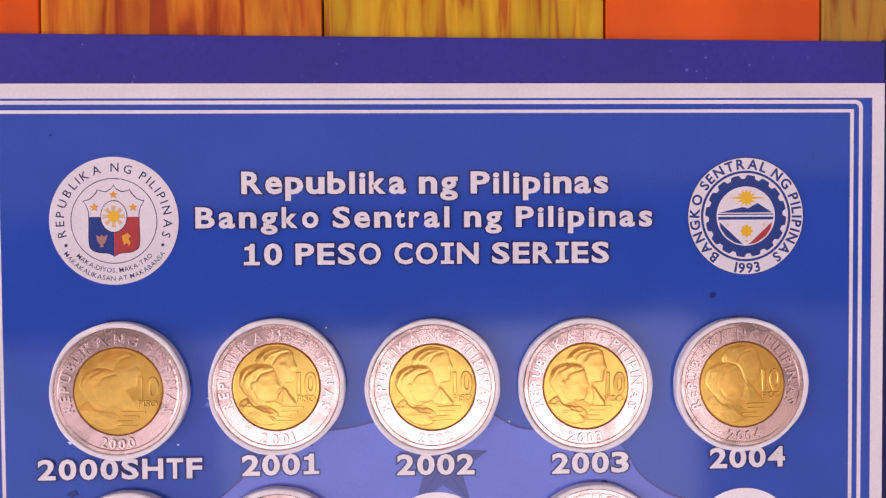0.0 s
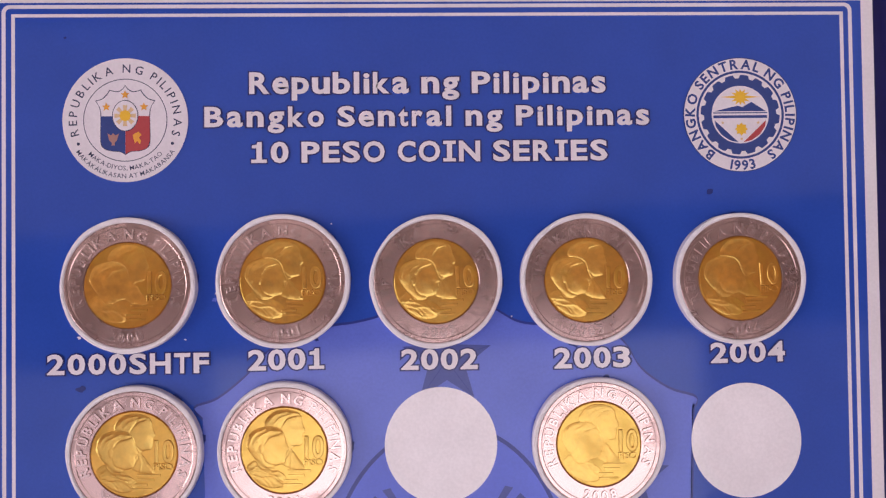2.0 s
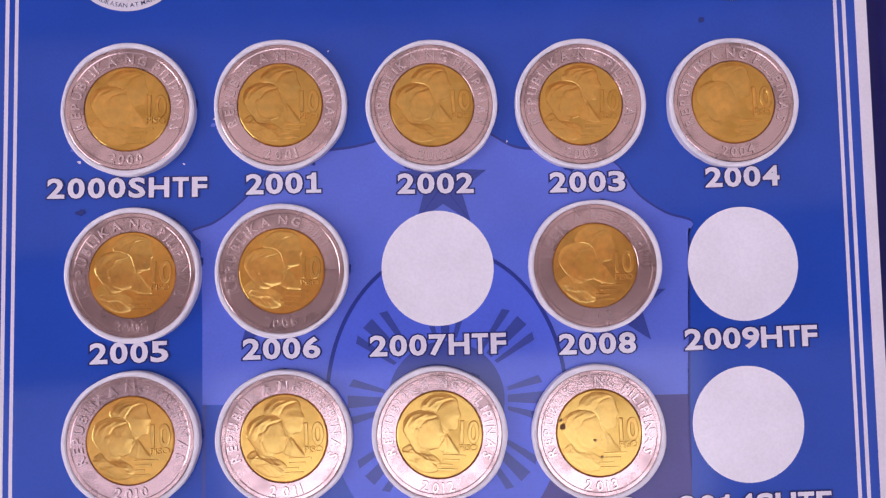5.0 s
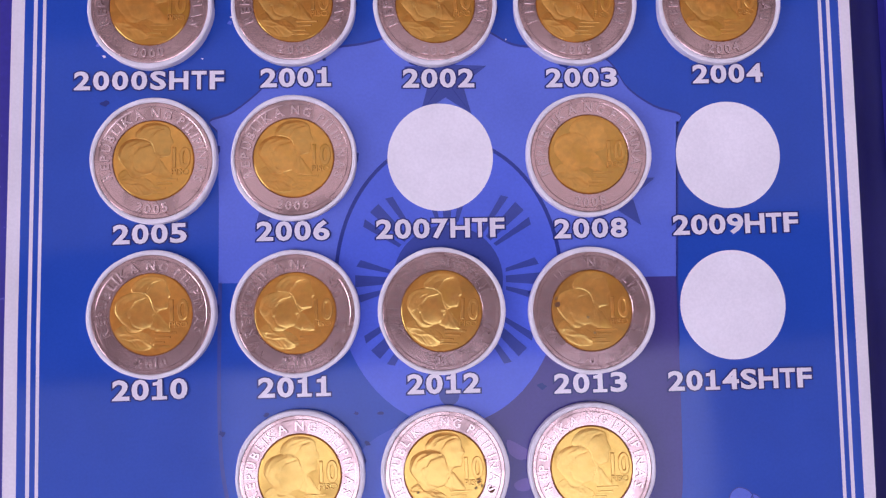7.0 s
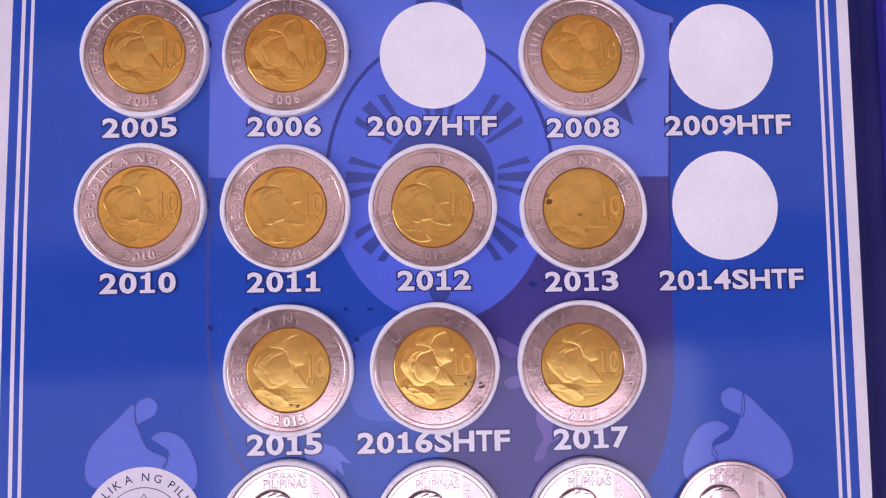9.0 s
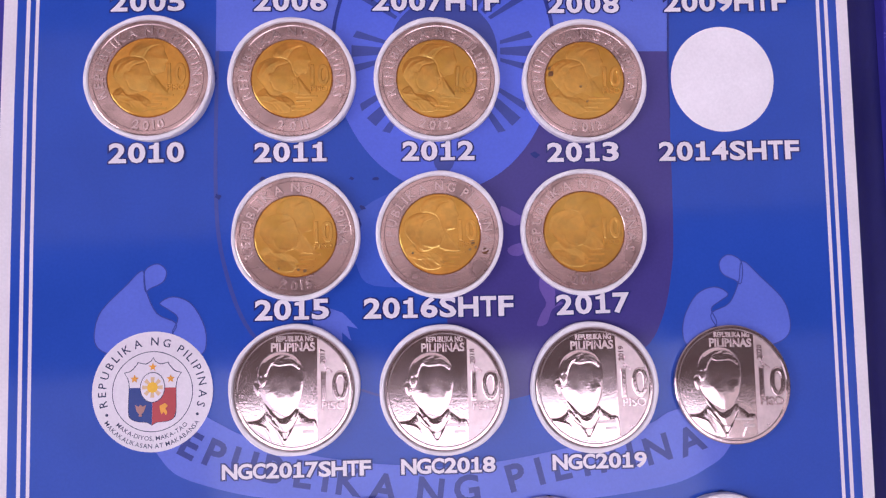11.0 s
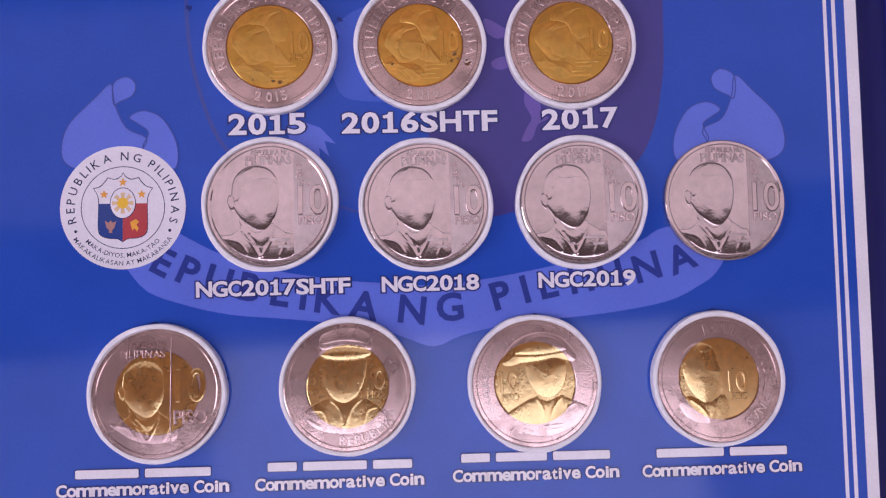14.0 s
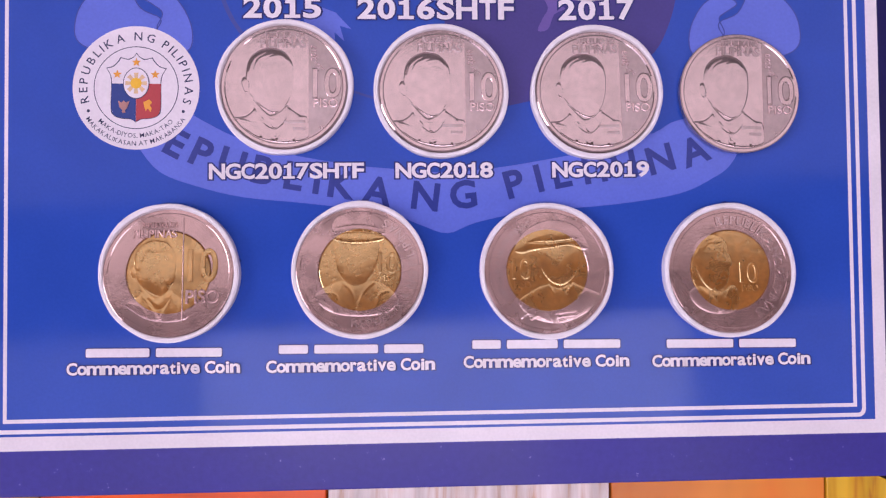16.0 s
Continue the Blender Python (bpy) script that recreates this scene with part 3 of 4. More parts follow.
for pts in ([(6.5, -133.6), (10.0, -135.2), (12.6, -137.2), (9.6, -138.4), (7.0, -136.8)], [(8.0, -143.8), (11.0, -142.6), (13.0, -143.8), (11.0, -145.6), (8.6, -145.4)]):
    printed("beast_print", spline(pts, 3), M_LION, sheet, 3)


def star(cx, cy, r, turn, inner=0.42):
    return [(cx + (r if i % 2 == 0 else r * inner) * math.cos(radians(turn + 36 * i)), cy + (r if i % 2 == 0 else r * inner) * math.sin(radians(turn + 36 * i))) for i in range(10)]


printed("star_print", star(-6.9, -45.9, 10.7, 90), M_MID, sheet, 5, label="grey-blue star print")
for k in range(5):
    a = radians(90 + 72 * k)
    u, v = Vector((math.cos(a), math.sin(a))), Vector((-math.sin(a), math.cos(a))) * 0.12
    c = Vector((-6.9, -45.9))
    strip("star_line", [tuple(c - v), tuple(c + u * 10.4 - v * 0.5)], [tuple(c + v), tuple(c + u * 10.4 + v * 0.5)], M_RIBBON, sheet, 6)
printed("star_print", star(-47.7, -74.2, 10.0, 90), M_MID, sheet, 5, label="grey-blue star print")
printed("star_print", star(34.3, -74.2, 10.4, 90), M_MID, sheet, 5, label="grey-blue star print")

# ribbon under the arms
lower = spline([(-77.0, -187.0), (-75.0, -190.0), (-70.3, -195.4), (-62.0, -198.6), (-51.7, -201.0), (-38.0, -202.3), (-20.0, -204.5), (-12.5, -207.1), (-6.3, -209.0), (0.2, -206.6), (12.0, -204.2), (32.0, -202.4),
                (47.0, -199.9), (54.9, -196.3), (58.8, -193.5), (62.0, -188.5)], 4, False)
upper = spline([(62.0, -182.0), (47.5, -182.8), (41.0, -186.0), (29.0, -189.6), (14.0, -192.6), (4.0, -194.2), (-7.0, -195.2), (-17.6, -194.5), (-27.7, -193.6), (-42.9, -191.0), (-54.3, -187.2), (-61.2, -183.7), (-66.0, -181.5), (-76.0, -182.0)], 4, False)
printed("ribbon_print", lower + upper, M_PALE, sheet, 5, label="pale ribbon print with dark capital letters")


def scroll(flip):
    f = (lambda p: [(-13.4 - x, y + 0.6) for x, y in p]) if flip else (lambda p: p)
    body = spline([(-89.6, -163.0), (-88.1, -157.6), (-82.6, -151.8), (-78.6, -148.2), (-77.6, -153.0), (-75.0, -158.3), (-70.6, -160.6), (-71.5, -163.5), (-76.5, -169.5), (-84, -168.5), (-88.5, -166.5)], 4)
    knob = spline([(-78.2, -148.3), (-75.2, -146.6), (-73.0, -148.3), (-73.6, -151.0), (-76.6, -152.6), (-78.0, -153.2)], 4)
    curl = spline([(-74.6, -156.0), (-71.4, -154.4), (-67.0, -156.2), (-63.8, -161.8), (-63.6, -167.0), (-66.0, -168.5), (-68.0, -165.2), (-71.5, -163.2), (-70.3, -159.6), (-72.6, -157.6)], 4)
    for k, o in enumerate((body, knob, curl)):
        printed("ribbon_scroll", f(o), M_PALE, sheet, 3 + 0.3 * k)
        edge = f(o) + f(o)[:1]
        strip("ribbon_edge", edge, [(x + 0.25 * nx, y + 0.25 * ny) for (x, y), (nx, ny) in zip(edge, normals(edge))], M_MID, sheet, 4.0 + 0.2 * k)


scroll(False)
scroll(True)
ribbon_letters = [("E", -68.3, -191.7, -28), ("P", -62.4, -194.0, -24), ("U", -55.4, -196.3, -17), ("B", -48.2, -198.0, -12), ("L", -41.2, -199.3, -9), ("I", -36.0, -200.2, -8), ("K", -30.4, -201.2, -8), ("A", -22.6, -202.6, -10), ("N", -11.6, -203.8, -7),
                  ("G", -2.4, -203.4, 6), ("P", 9.8, -200.8, 15), ("I", 15.3, -199.6, 14), ("L", 20.4, -198.6, 11), ("I", 26.0, -197.8, 10), ("P", 31.3, -196.9, 10), ("I", 37.0, -196.1, 12), ("N", 43.5, -195.0, 15), ("A", 51.8, -193.0, 21)]
for ch, x, y, turn in ribbon_letters:
    co = glyphs(ch, 0.03)[0]
    w = (co[:, 0].max() - co[:, 0].min()) * 8.8 / 2
    c, s = math.cos(radians(turn)), math.sin(radians(turn))
    ink_text("ribbon_letter", ch, x - w * c, y - w * s, x + w * c, y + w * s, 6.4, M_RIBBON, sheet, 6, 0.03)

# blank white places
for x, y in ((-8.42, -65.2), (62.47, -65.5), (62.14, -102.3)):
    printed("blank_circle", circle(x, y, 12.9, 72, 13.25), M_BLANK, sheet, 7, label="blank white circle for a missing coin")

# writing
LABELS = [("2000SHTF", -97.4, -47.7, -61.0, -47.8, 4.6), ("2001", -52.1, -47.5, -34.7, -47.3, 4.7), ("2002", -17.3, -47.9, 0.2, -48.0, 4.7), ("2003", 18.0, -48.2, 35.6, -48.1, 4.7),
          ("2004", 54.5, -47.6, 71.9, -47.4, 4.7), ("2005", -87.4, -85.5, -69.8, -85.2, 4.7), ("2006", -53.0, -85.2, -35.5, -85.1, 4.7), ("2007HTF", -24.2, -85.1, 6.9, -85.0, 4.7),
          ("2008", 19.1, -85.6, 36.8, -85.5, 4.7), ("2009HTF", 48.3, -85.2, 79.0, -84.8, 4.8), ("2010", -87.0, -122.7, -69.4, -122.4, 4.8), ("2011", -52.6, -122.6, -35.2, -122.4, 4.7),
          ("2012", -17.1, -122.4, 0.2, -122.3, 4.7), ("2013", 18.1, -122.9, 35.6, -122.7, 4.7), ("2014SHTF", 45.7, -122.8, 80.5, -122.5, 4.7), ("2015", -52.1, -160.4, -34.9, -160.2, 4.8),
          ("2016SHTF", -26.5, -160.3, 9.0, -160.0, 4.8), ("2017", 19.5, -160.0, 37.1, -159.5, 4.8)]
LABELS += [("NGC2017SHTF", -59.3, -197.0, -25.2, -196.6, 3.5), ("NGC2018", -17.8, -196.6, 3.9, -196.4, 3.5),
          ("NGC2019", 17.8, -196.3, 39.9, -196.0, 3.5), ("Commemorative Coin", -89.6, -240.2, -52.4, -239.9, 2.7), ("Commemorative Coin", -46.4, -240.0, -9.3, -239.6, 2.7),
          ("Commemorative Coin", -2.6, -239.3, 34.7, -239.2, 2.7), ("Commemorative Coin", 40.3, -239.4, 76.7, -239.0, 2.7),
          ("Republika ng Pilipinas", -51.4, 15.9, 31.0, 15.7, 5.0), ("Bangko Sentral ng Pilipinas", -61.8, 8.3, 41.2, 8.1, 4.7), ("10 PESO COIN SERIES", -51.4, 0.0, 31.2, -0.1, 4.8)]
for body, x0, y0, x1, y1, cap in LABELS:
    caption(body, x0, y0, x1, y1, cap, sheet, 8, 0.30 if cap > 3 else 0.2)
# the name lines above them: plain bars, a bar a word
for words in (((-85.7, -72.0), (-70.6, -56.3), -236.4), ((-43.8, -37.4), (-36.0, -21.9), (-20.5, -11.8), -235.9), ((-0.8, 5.6), (7.0, 18.5), (19.9, 32.8), -235.1), ((43.5, 58.9), (60.3, 73.5), -235.2)):
    for x0, x1 in words[:-1]:
        y = words[-1]
        bar = printed("name_bar", rounded(x0 - 0.2, x1 + 0.2, y - 0.1, y + 2.2, 0.4, 3), M_EDGE, sheet, 8, label="plain white bar")
        b2 = printed("bar_face", rounded(x0, x1, y + 0.1, y + 2.0, 0.3, 3), M_WHITE, bar, 9)


def seal_writing(body, r, a0, a1, size, cx, cy, material, parent, inward=False, bold=0.016):
    for verts, faces in arc_letters(body, r * MM, a0, a1, size * MM, inward, bold):
        part("letter", mesh_of("letter", verts, faces, (cx * MM, cy * MM, 8 * LAYER)), material, parent)


def republic_seal(cx, cy, r):
    s = printed("round_seal", circle(cx, cy, r, 72), M_WHITE, sheet, 7, label="round white seal with a red and blue shield")
    k = r / 14.2
    at = lambda pts: [(cx + x * k, cy + y * k) for x, y in pts]
    printed("seal_ring", circle(cx, cy, 9.5 * k, 64), M_SEALINK, s, 8, circle(cx, cy, 9.32 * k, 64))
    seal_writing("REPUBLIKA NG PILIPINAS", 10.9 * k, 199, -19, 2.75 * k, cx, cy, M_SEALINK, s, bold=0.006)
    seal_writing("MAKA-DIYOS, MAKA-TAO", 11.5 * k, 223, 317, 1.5 * k, cx, cy, M_SEALINK, s, True, bold=0.004)
    seal_writing("MAKAKALIKASAN AT MAKABANSA", 13.3 * k, 213, 327, 1.5 * k, cx, cy, M_SEALINK, s, True, bold=0.004)
    for a in (207, -27):
        printed("seal_dot", circle(cx + 11.9 * k * math.cos(radians(a)), cy + 11.9 * k * math.sin(radians(a)), 0.36 * k, 12), M_SEALINK, s, 8)
    half = [(0.0, 8.1)] + spline([(0.5, 7.3), (1.8, 6.6), (3.6, 7.0)], 3, False) + spline([(3.9, 6.4), (5.2, 5.0), (6.8, 4.5)], 3, False) + spline([(6.0, 3.2), (5.6, 1.2), (5.65, -4.8), (5.0, -6.4), (3.4, -7.1), (1.2, -7.3), (0.0, -8.0)], 4, False)
    sh = half + [(-x, y) for x, y in reversed(half[1:-1])]
    printed("seal_shield", at(sh), M_SEALINK, s, 8, at([(x * 0.965, y * 0.97) for x, y in sh]))
    low = spline([(5.5, -4.8), (4.9, -6.3), (3.3, -6.95), (1.2, -7.15), (0.02, -7.8)], 3, False)
    for sign, m in ((-1, M_SEALBLUE), (1, M_SEALRED)):
        printed("shield_half", at([(sign * x, y) for x, y in [(0.02, 0.9), (5.5, 0.9)] + low]), m, s, 9)
    printed("sun_field", circle(cx, cy + 1.0 * k, 2.95 * k, 40, 3.6 * k), M_SEALINK, s, 10)
    printed("sun_field", circle(cx, cy + 1.0 * k, 2.78 * k, 40, 3.42 * k), M_WHITE, s, 11)
    for i in range(8):
        u, v = Vector((math.cos(math.pi * i / 4), math.sin(math.pi * i / 4))), Vector((-math.sin(math.pi * i / 4), math.cos(math.pi * i / 4)))
        q = [u * 0.9 - v * 0.3, u * 2.4 - v * 0.5, u * 2.4 + v * 0.5, u * 0.9 + v * 0.3]
        printed("sun_ray", [(cx + p.x * k, cy + (1.0 + p.y) * k) for p in q], M_GOLDPALE, s, 12)
    printed("seal_sun", circle(cx, cy + 1.0 * k, 1.25 * k, 20), M_GOLD, s, 13)
    for x, y in ((0, 5.8), (-4.25, 3.0), (4.25, 3.0)):
        printed("seal_star", star(cx + x * k, cy + y * k, 1.05 * k, 90), M_GOLDSTAR, s, 12)
    printed("seal_charge", at([(-4.0, -3.0), (-3.2, -3.5), (-2.7, -3.0), (-2.2, -3.5), (-1.4, -3.1), (-1.9, -4.7), (-2.4, -5.2), (-2.3, -5.8), (-3.1, -5.8), (-3.0, -5.2), (-3.6, -4.6)]), M_CHARGE, s, 12)
    printed("seal_charge", at([(1.7, -3.4), (2.4, -3.0), (3.0, -2.7), (3.7, -3.4), (3.1, -4.0), (3.6, -4.8), (3.3, -5.6), (2.7, -4.8), (2.2, -5.4), (1.9, -4.4)]), M_GOLDSTAR, s, 12)


def bank_seal(cx, cy, r):
    s = printed("round_seal", circle(cx, cy, r, 72), M_WHITE, sheet, 7, label="round white seal with a dark blue cogwheel")
    at = lambda pts: [(cx + x, cy + y) for x, y in pts]
    printed("seal_rim", circle(cx, cy, r + 0.02, 72), M_SEALBLUE, s, 7.5, circle(cx, cy, r - 0.2, 72))
    cog = []
    for i in range(128):
        a = 2 * math.pi * (i + 0.5) / 128
        q = 8.55 if i % 8 in (0, 1, 2) else 9.35
        cog.append((cx + q * math.cos(a), cy + q * math.sin(a)))
    printed("cogwheel", cog, M_SEALBLUE, s, 8, circle(cx, cy, 6.75, 128))
    printed("seal_ring", circle(cx, cy, 10.35, 72), M_SEALBLUE, s, 8, circle(cx, cy, 9.8, 72))
    seal_writing("BANGKO SENTRAL NG PILIPINAS", 10.75, 236, -56, 3.15, cx, cy, M_SEALBLUE, s, bold=0.03)
    seal_writing("1993", 12.95, 258, 286, 3.2, cx, cy, M_SEALBLUE, s, True, bold=0.028)
    printed("seal_mountain", at([(-6.1, 0.8), (-3.2, 1.5), (-0.6, 2.1), (0.5, 1.75), (2.7, 3.0), (4.4, 1.9), (6.1, 0.8)]), M_SEALBLUE, s, 8)
    for y0, y1 in ((0.3, 0.55), (-0.8, -0.15)):
        printed("seal_band", at([(-6.35, y0), (6.35, y0), (6.35, y1), (-6.35, y1)]), M_SEALBLUE, s, 8)
    rays = []
    for i in range(24):
        a, tip = 2 * math.pi * i / 24, i % 2 == 0
        q = (4.6 if i % 12 == 0 else 2.5 if i % 6 else 1.9) if tip else 1.25
        rays.append((0.1 + q * math.cos(a), 4.15 + min(q, 2.1) * math.sin(a)))
    printed("seal_sun", at(rays), M_GOLD, s, 9)
    printed("shield_half", at([(-6.1, -1.3), (-0.5, -6.5), (-2.6, -6.0), (-4.6, -4.6), (-5.8, -2.8)]), M_SEALBLUE, s, 9)
    printed("shield_half", at([(6.1, -1.3), (5.8, -2.8), (4.6, -4.6), (2.6, -6.0), (0.6, -6.5)]), M_SEALRED, s, 9)
    printed("seal_sun", [(cx + 0.2 + (1.55 if i % 2 == 0 else 1.1) * math.cos(math.pi * i / 8), cy - 3.4 + (1.55 if i % 2 == 0 else 1.1) * math.sin(math.pi * i / 8)) for i in range(16)], M_GOLD, s, 10)
    for x, y in ((-4.2, -1.9), (4.2, -1.9), (0.2, -5.7)):
        printed("seal_dot", circle(cx + x, cy + y, 0.3, 8), M_GOLDPALE, s, 10)


republic_seal(-79.6, 10.1, 14.2)
republic_seal(-75.7, -176.5, 13.9)
bank_seal(62.6, 10.3, 13.45)

# ink spots
rs = random.Random(5)
for x, y, r in ((-89.8, -51.1, 1.2), (55.0, -7.5, 1.1), (-93.2, 29.1, 0.5), (-61.2, -130.8, 1.1), (15.0, -121.1, 1.2), (-29.4, -126.6, 0.7), (-26.8, -133.7, 0.9), (-23.7, -126.7, 0.8), (-50.7, -126.6, 0.8), (-35.0, 3.0, 0.4)):
    pts = [(x + r * rs.uniform(0.5, 1.1) * math.cos(a), y + 0.7 * r * rs.uniform(0.5, 1.1) * math.sin(a)) for a in (i * 2 * math.pi / 9 for i in range(9))]
    printed("ink_spot", spline(pts, 3), M_SPOT, sheet, 7)

# ---- coins ----
R_HOLD, R_COIN, SEAT = 15.2 * MM, 14.1 * MM, 0.6 * MM


def holder(seed):
    """A ring cut from foam by hand: not quite round, its edge a little uneven."""
    h = lathe([(0, SEAT), (13.9 * MM, SEAT), (14.15 * MM, 1.95 * MM), (14.35 * MM, 2.1 * MM), (14.9 * MM, 2.1 * MM), (R_HOLD, 1.9 * MM), (R_HOLD, 0.0)])
    rh = random.Random(seed)
    waves = [(n, rh.uniform(0.03, 0.34 / n), rh.uniform(0, 6.28)) for n in (2, 3, 5, 8, 13)]
    for v in h.verts:
        r = math.hypot(v.co.x, v.co.y)
        if r > 14.7 * MM:
            a = math.atan2(v.co.y, v.co.x)
            f = 1 + sum(q * math.sin(n * a + p) for n, q, p in waves) * MM / r
            v.co.x, v.co.y = v.co.x * f, v.co.y * f
    return tagged(smooth(part("coin_holder", h, M_HOLDER)), "white foam ring holding a coin on the blue sheet", "coin holder", "coin holders")


def depth_inside(outline, gx, gy):
    """How far each place lies inside a closed outline, 0 outside; millimetres."""
    pts = np.array(spline(outline, 5))
    inside, near = np.zeros(gx.shape, bool), np.full(gx.shape, 1e9)
    for (ax, ay), (bx, by) in zip(pts, np.roll(pts, -1, 0)):
        near = np.minimum(near, to_line(ax, ay, bx, by, gx, gy))
        if ay != by:
            inside ^= ((ay > gy) != (by > gy)) & (gx < (bx - ax) * (gy - ay) / (by - ay) + ax)
    return np.where(inside, near, 0.0)


def to_line(ax, ay, bx, by, gx, gy):
    dx, dy = bx - ax, by - ay
    t = np.clip(((gx - ax) * dx + (gy - ay) * dy) / max(dx * dx + dy * dy, 1e-9), 0, 1)
    return np.hypot(gx - ax - t * dx, gy - ay - t * dy)


def struck(shapes, strokes, edge, core_r, scale, step=0.115):
    """One struck relief, in millimetres. shapes: (height, softness, keep, outline), each over those before it, of which it keeps a share;
    strokes: (height, width, path) raised or sunk lines. Cells outside core_r take the second material."""
    n = int(2 * edge / step)
    axis = np.linspace(-edge, edge, n)
    gx, gy = np.meshgrid(axis, axis)
    z = np.zeros(gx.shape)
    for h, soft, keep, outline in shapes:
        d = depth_inside(outline, gx, gy)
        z = np.where(d > 0, z * keep + h * (1 - np.exp(-d / soft)) + 0.24 * h * (1 - np.exp(-d / 0.16)), z)
    body = z > 0.004
    for h, w, path in strokes:
        d = np.full(gx.shape, 1e9)
        way = spline(path, 4, False)
        for (ax, ay), (bx, by) in zip(way, way[1:]):
            d = np.minimum(d, to_line(ax, ay, bx, by, gx, gy))
        z = z + h * np.exp(-(d / w) ** 2)
        if h > 0:
            body |= d < 1.6 * w
    r = np.hypot(gx, gy)
    z = np.where(body, z * scale + 0.008, -0.02)
    ok = r < edge
    number = np.full(gx.shape, -1)
    used = np.zeros(gx.shape, bool)
    cells = ok[:-1, :-1] & ok[1:, :-1] & ok[:-1, 1:] & ok[1:, 1:] & (body[:-1, :-1] | body[1:, :-1] | body[:-1, 1:] | body[1:, 1:])
    for a in (slice(None, -1), slice(1, None)):
        for b in (slice(None, -1), slice(1, None)):
            used[a, b] |= cells
    number[used] = np.arange(used.sum())
    verts = np.stack([gx[used] * MM, gy[used] * MM, H + z[used] * MM], 1)
    rows, cols = np.nonzero(cells)
    faces = np.stack([number[rows, cols], number[rows, cols + 1], number[rows + 1, cols + 1], number[rows + 1, cols]], 1)
    me = bpy.data.meshes.new("relief")
    me.from_pydata(verts.tolist(), [], faces.tolist())
    me.polygons.foreach_set("use_smooth", [True] * len(faces))
    me.polygons.foreach_set("material_index", (r[rows, cols] > core_r).astype(int).tolist())
    return me


def relief(key, make, materials, parent):
    me = shared(CACHE, key, make)
    if not me.materials:
        for m in materials:
            me.materials.append(m)
    return part("relief", me, materials[0], parent, "plain raised shape")


def inscription(key, body, r, a0, a1, size, material, parent, inward=False):
    for k, (verts, faces) in enumerate(arc_letters(body, r * MM, a0, a1, size * MM, inward, 0.012, DEPTH, 0.02)):
        part("letter", shared(CACHE, (key, k), lambda: mesh_of("letter", verts, faces, (0, 0, H))), material, parent)


def line_text(body, cx, cy, width, cap, z, bold=0.0):
    co, faces = glyphs(body, bold, 0.05, 6, 0.035)
    ref = glyphs("H", bold)[0]
    lo, hi, b = co[:, 0].min(), co[:, 0].max(), ref[:, 1].min()
    sx, sy = width / (hi - lo), cap / (ref[:, 1].max() - b)
    me = bpy.data.meshes.new("raised_words")
    me.from_pydata([((cx + (x - (lo + hi) / 2) * sx) * MM, (cy + (y - b) * sy - cap / 2) * MM, z + c * 2.4 * MM) for x, y, c in co], [], faces)
    return me


H = 1.25 * MM   # a coin's face above its seat
DEPTH = 0.065


def coin_body(core_r=9.7):
    outer = [(core_r * MM, H - 0.3 * MM), ((core_r + 0.10) * MM, H - 0.08 * MM), ((core_r + 0.2) * MM, H), (13.0 * MM, H), (13.2 * MM, H + 0.09 * MM), (13.9 * MM, H + 0.09 * MM), (R_COIN, H), (R_COIN, 0)]
    core = [(0, H), ((core_r - 0.25) * MM, H), ((core_r - 0.1) * MM, H - 0.08 * MM), (core_r * MM, H - 0.3 * MM), (core_r * MM, 0)]
    return lathe(outer), lathe(core, 64)


def shared(cache, key, make):
    if key not in cache:
        cache[key] = make()
    return cache[key]


CACHE = {}


def to_mesh(bm, name):
    me = bpy.data.meshes.new(name)
    bm.to_mesh(me)
    bm.free()
    for p in me.polygons:
        p.use_smooth = True
    me.set_sharp_from_angle(angle=radians(7))
    return me


# plain busts, head above shoulders, with no features: (height, softness, keep, outline), then lines of hair and cloth
REAR_BUST = [
    (0.16, 0.8, 0.0, [(-1.6, 0.4), (1.0, 0.8), (2.4, -0.8), (4.4, -3.4), (4.0, -4.4), (1.6, -4.0), (-0.6, -3.0)]),
    (0.34, 1.5, 0.0, [(-4.3, 5.4), (-4.0, 7.2), (-2.4, 8.6), (-0.2, 9.2), (2.5, 8.7), (3.8, 7.6), (4.1, 6.0), (4.75, 4.3), (4.2, 3.5), (4.2, 2.6), (3.8, 1.2), (2.6, 0.8), (1.4, 0.2), (0.4, -1.6), (-2.0, 0.6)]),
    (0.07, 0.4, 1.0, [(-4.3, 5.4), (-4.0, 7.2), (-2.4, 8.6), (-0.2, 9.2), (2.5, 8.7), (3.6, 7.9), (2.0, 7.7), (0.6, 7.2), (-0.2, 6.0), (-1.0, 4.6)])]
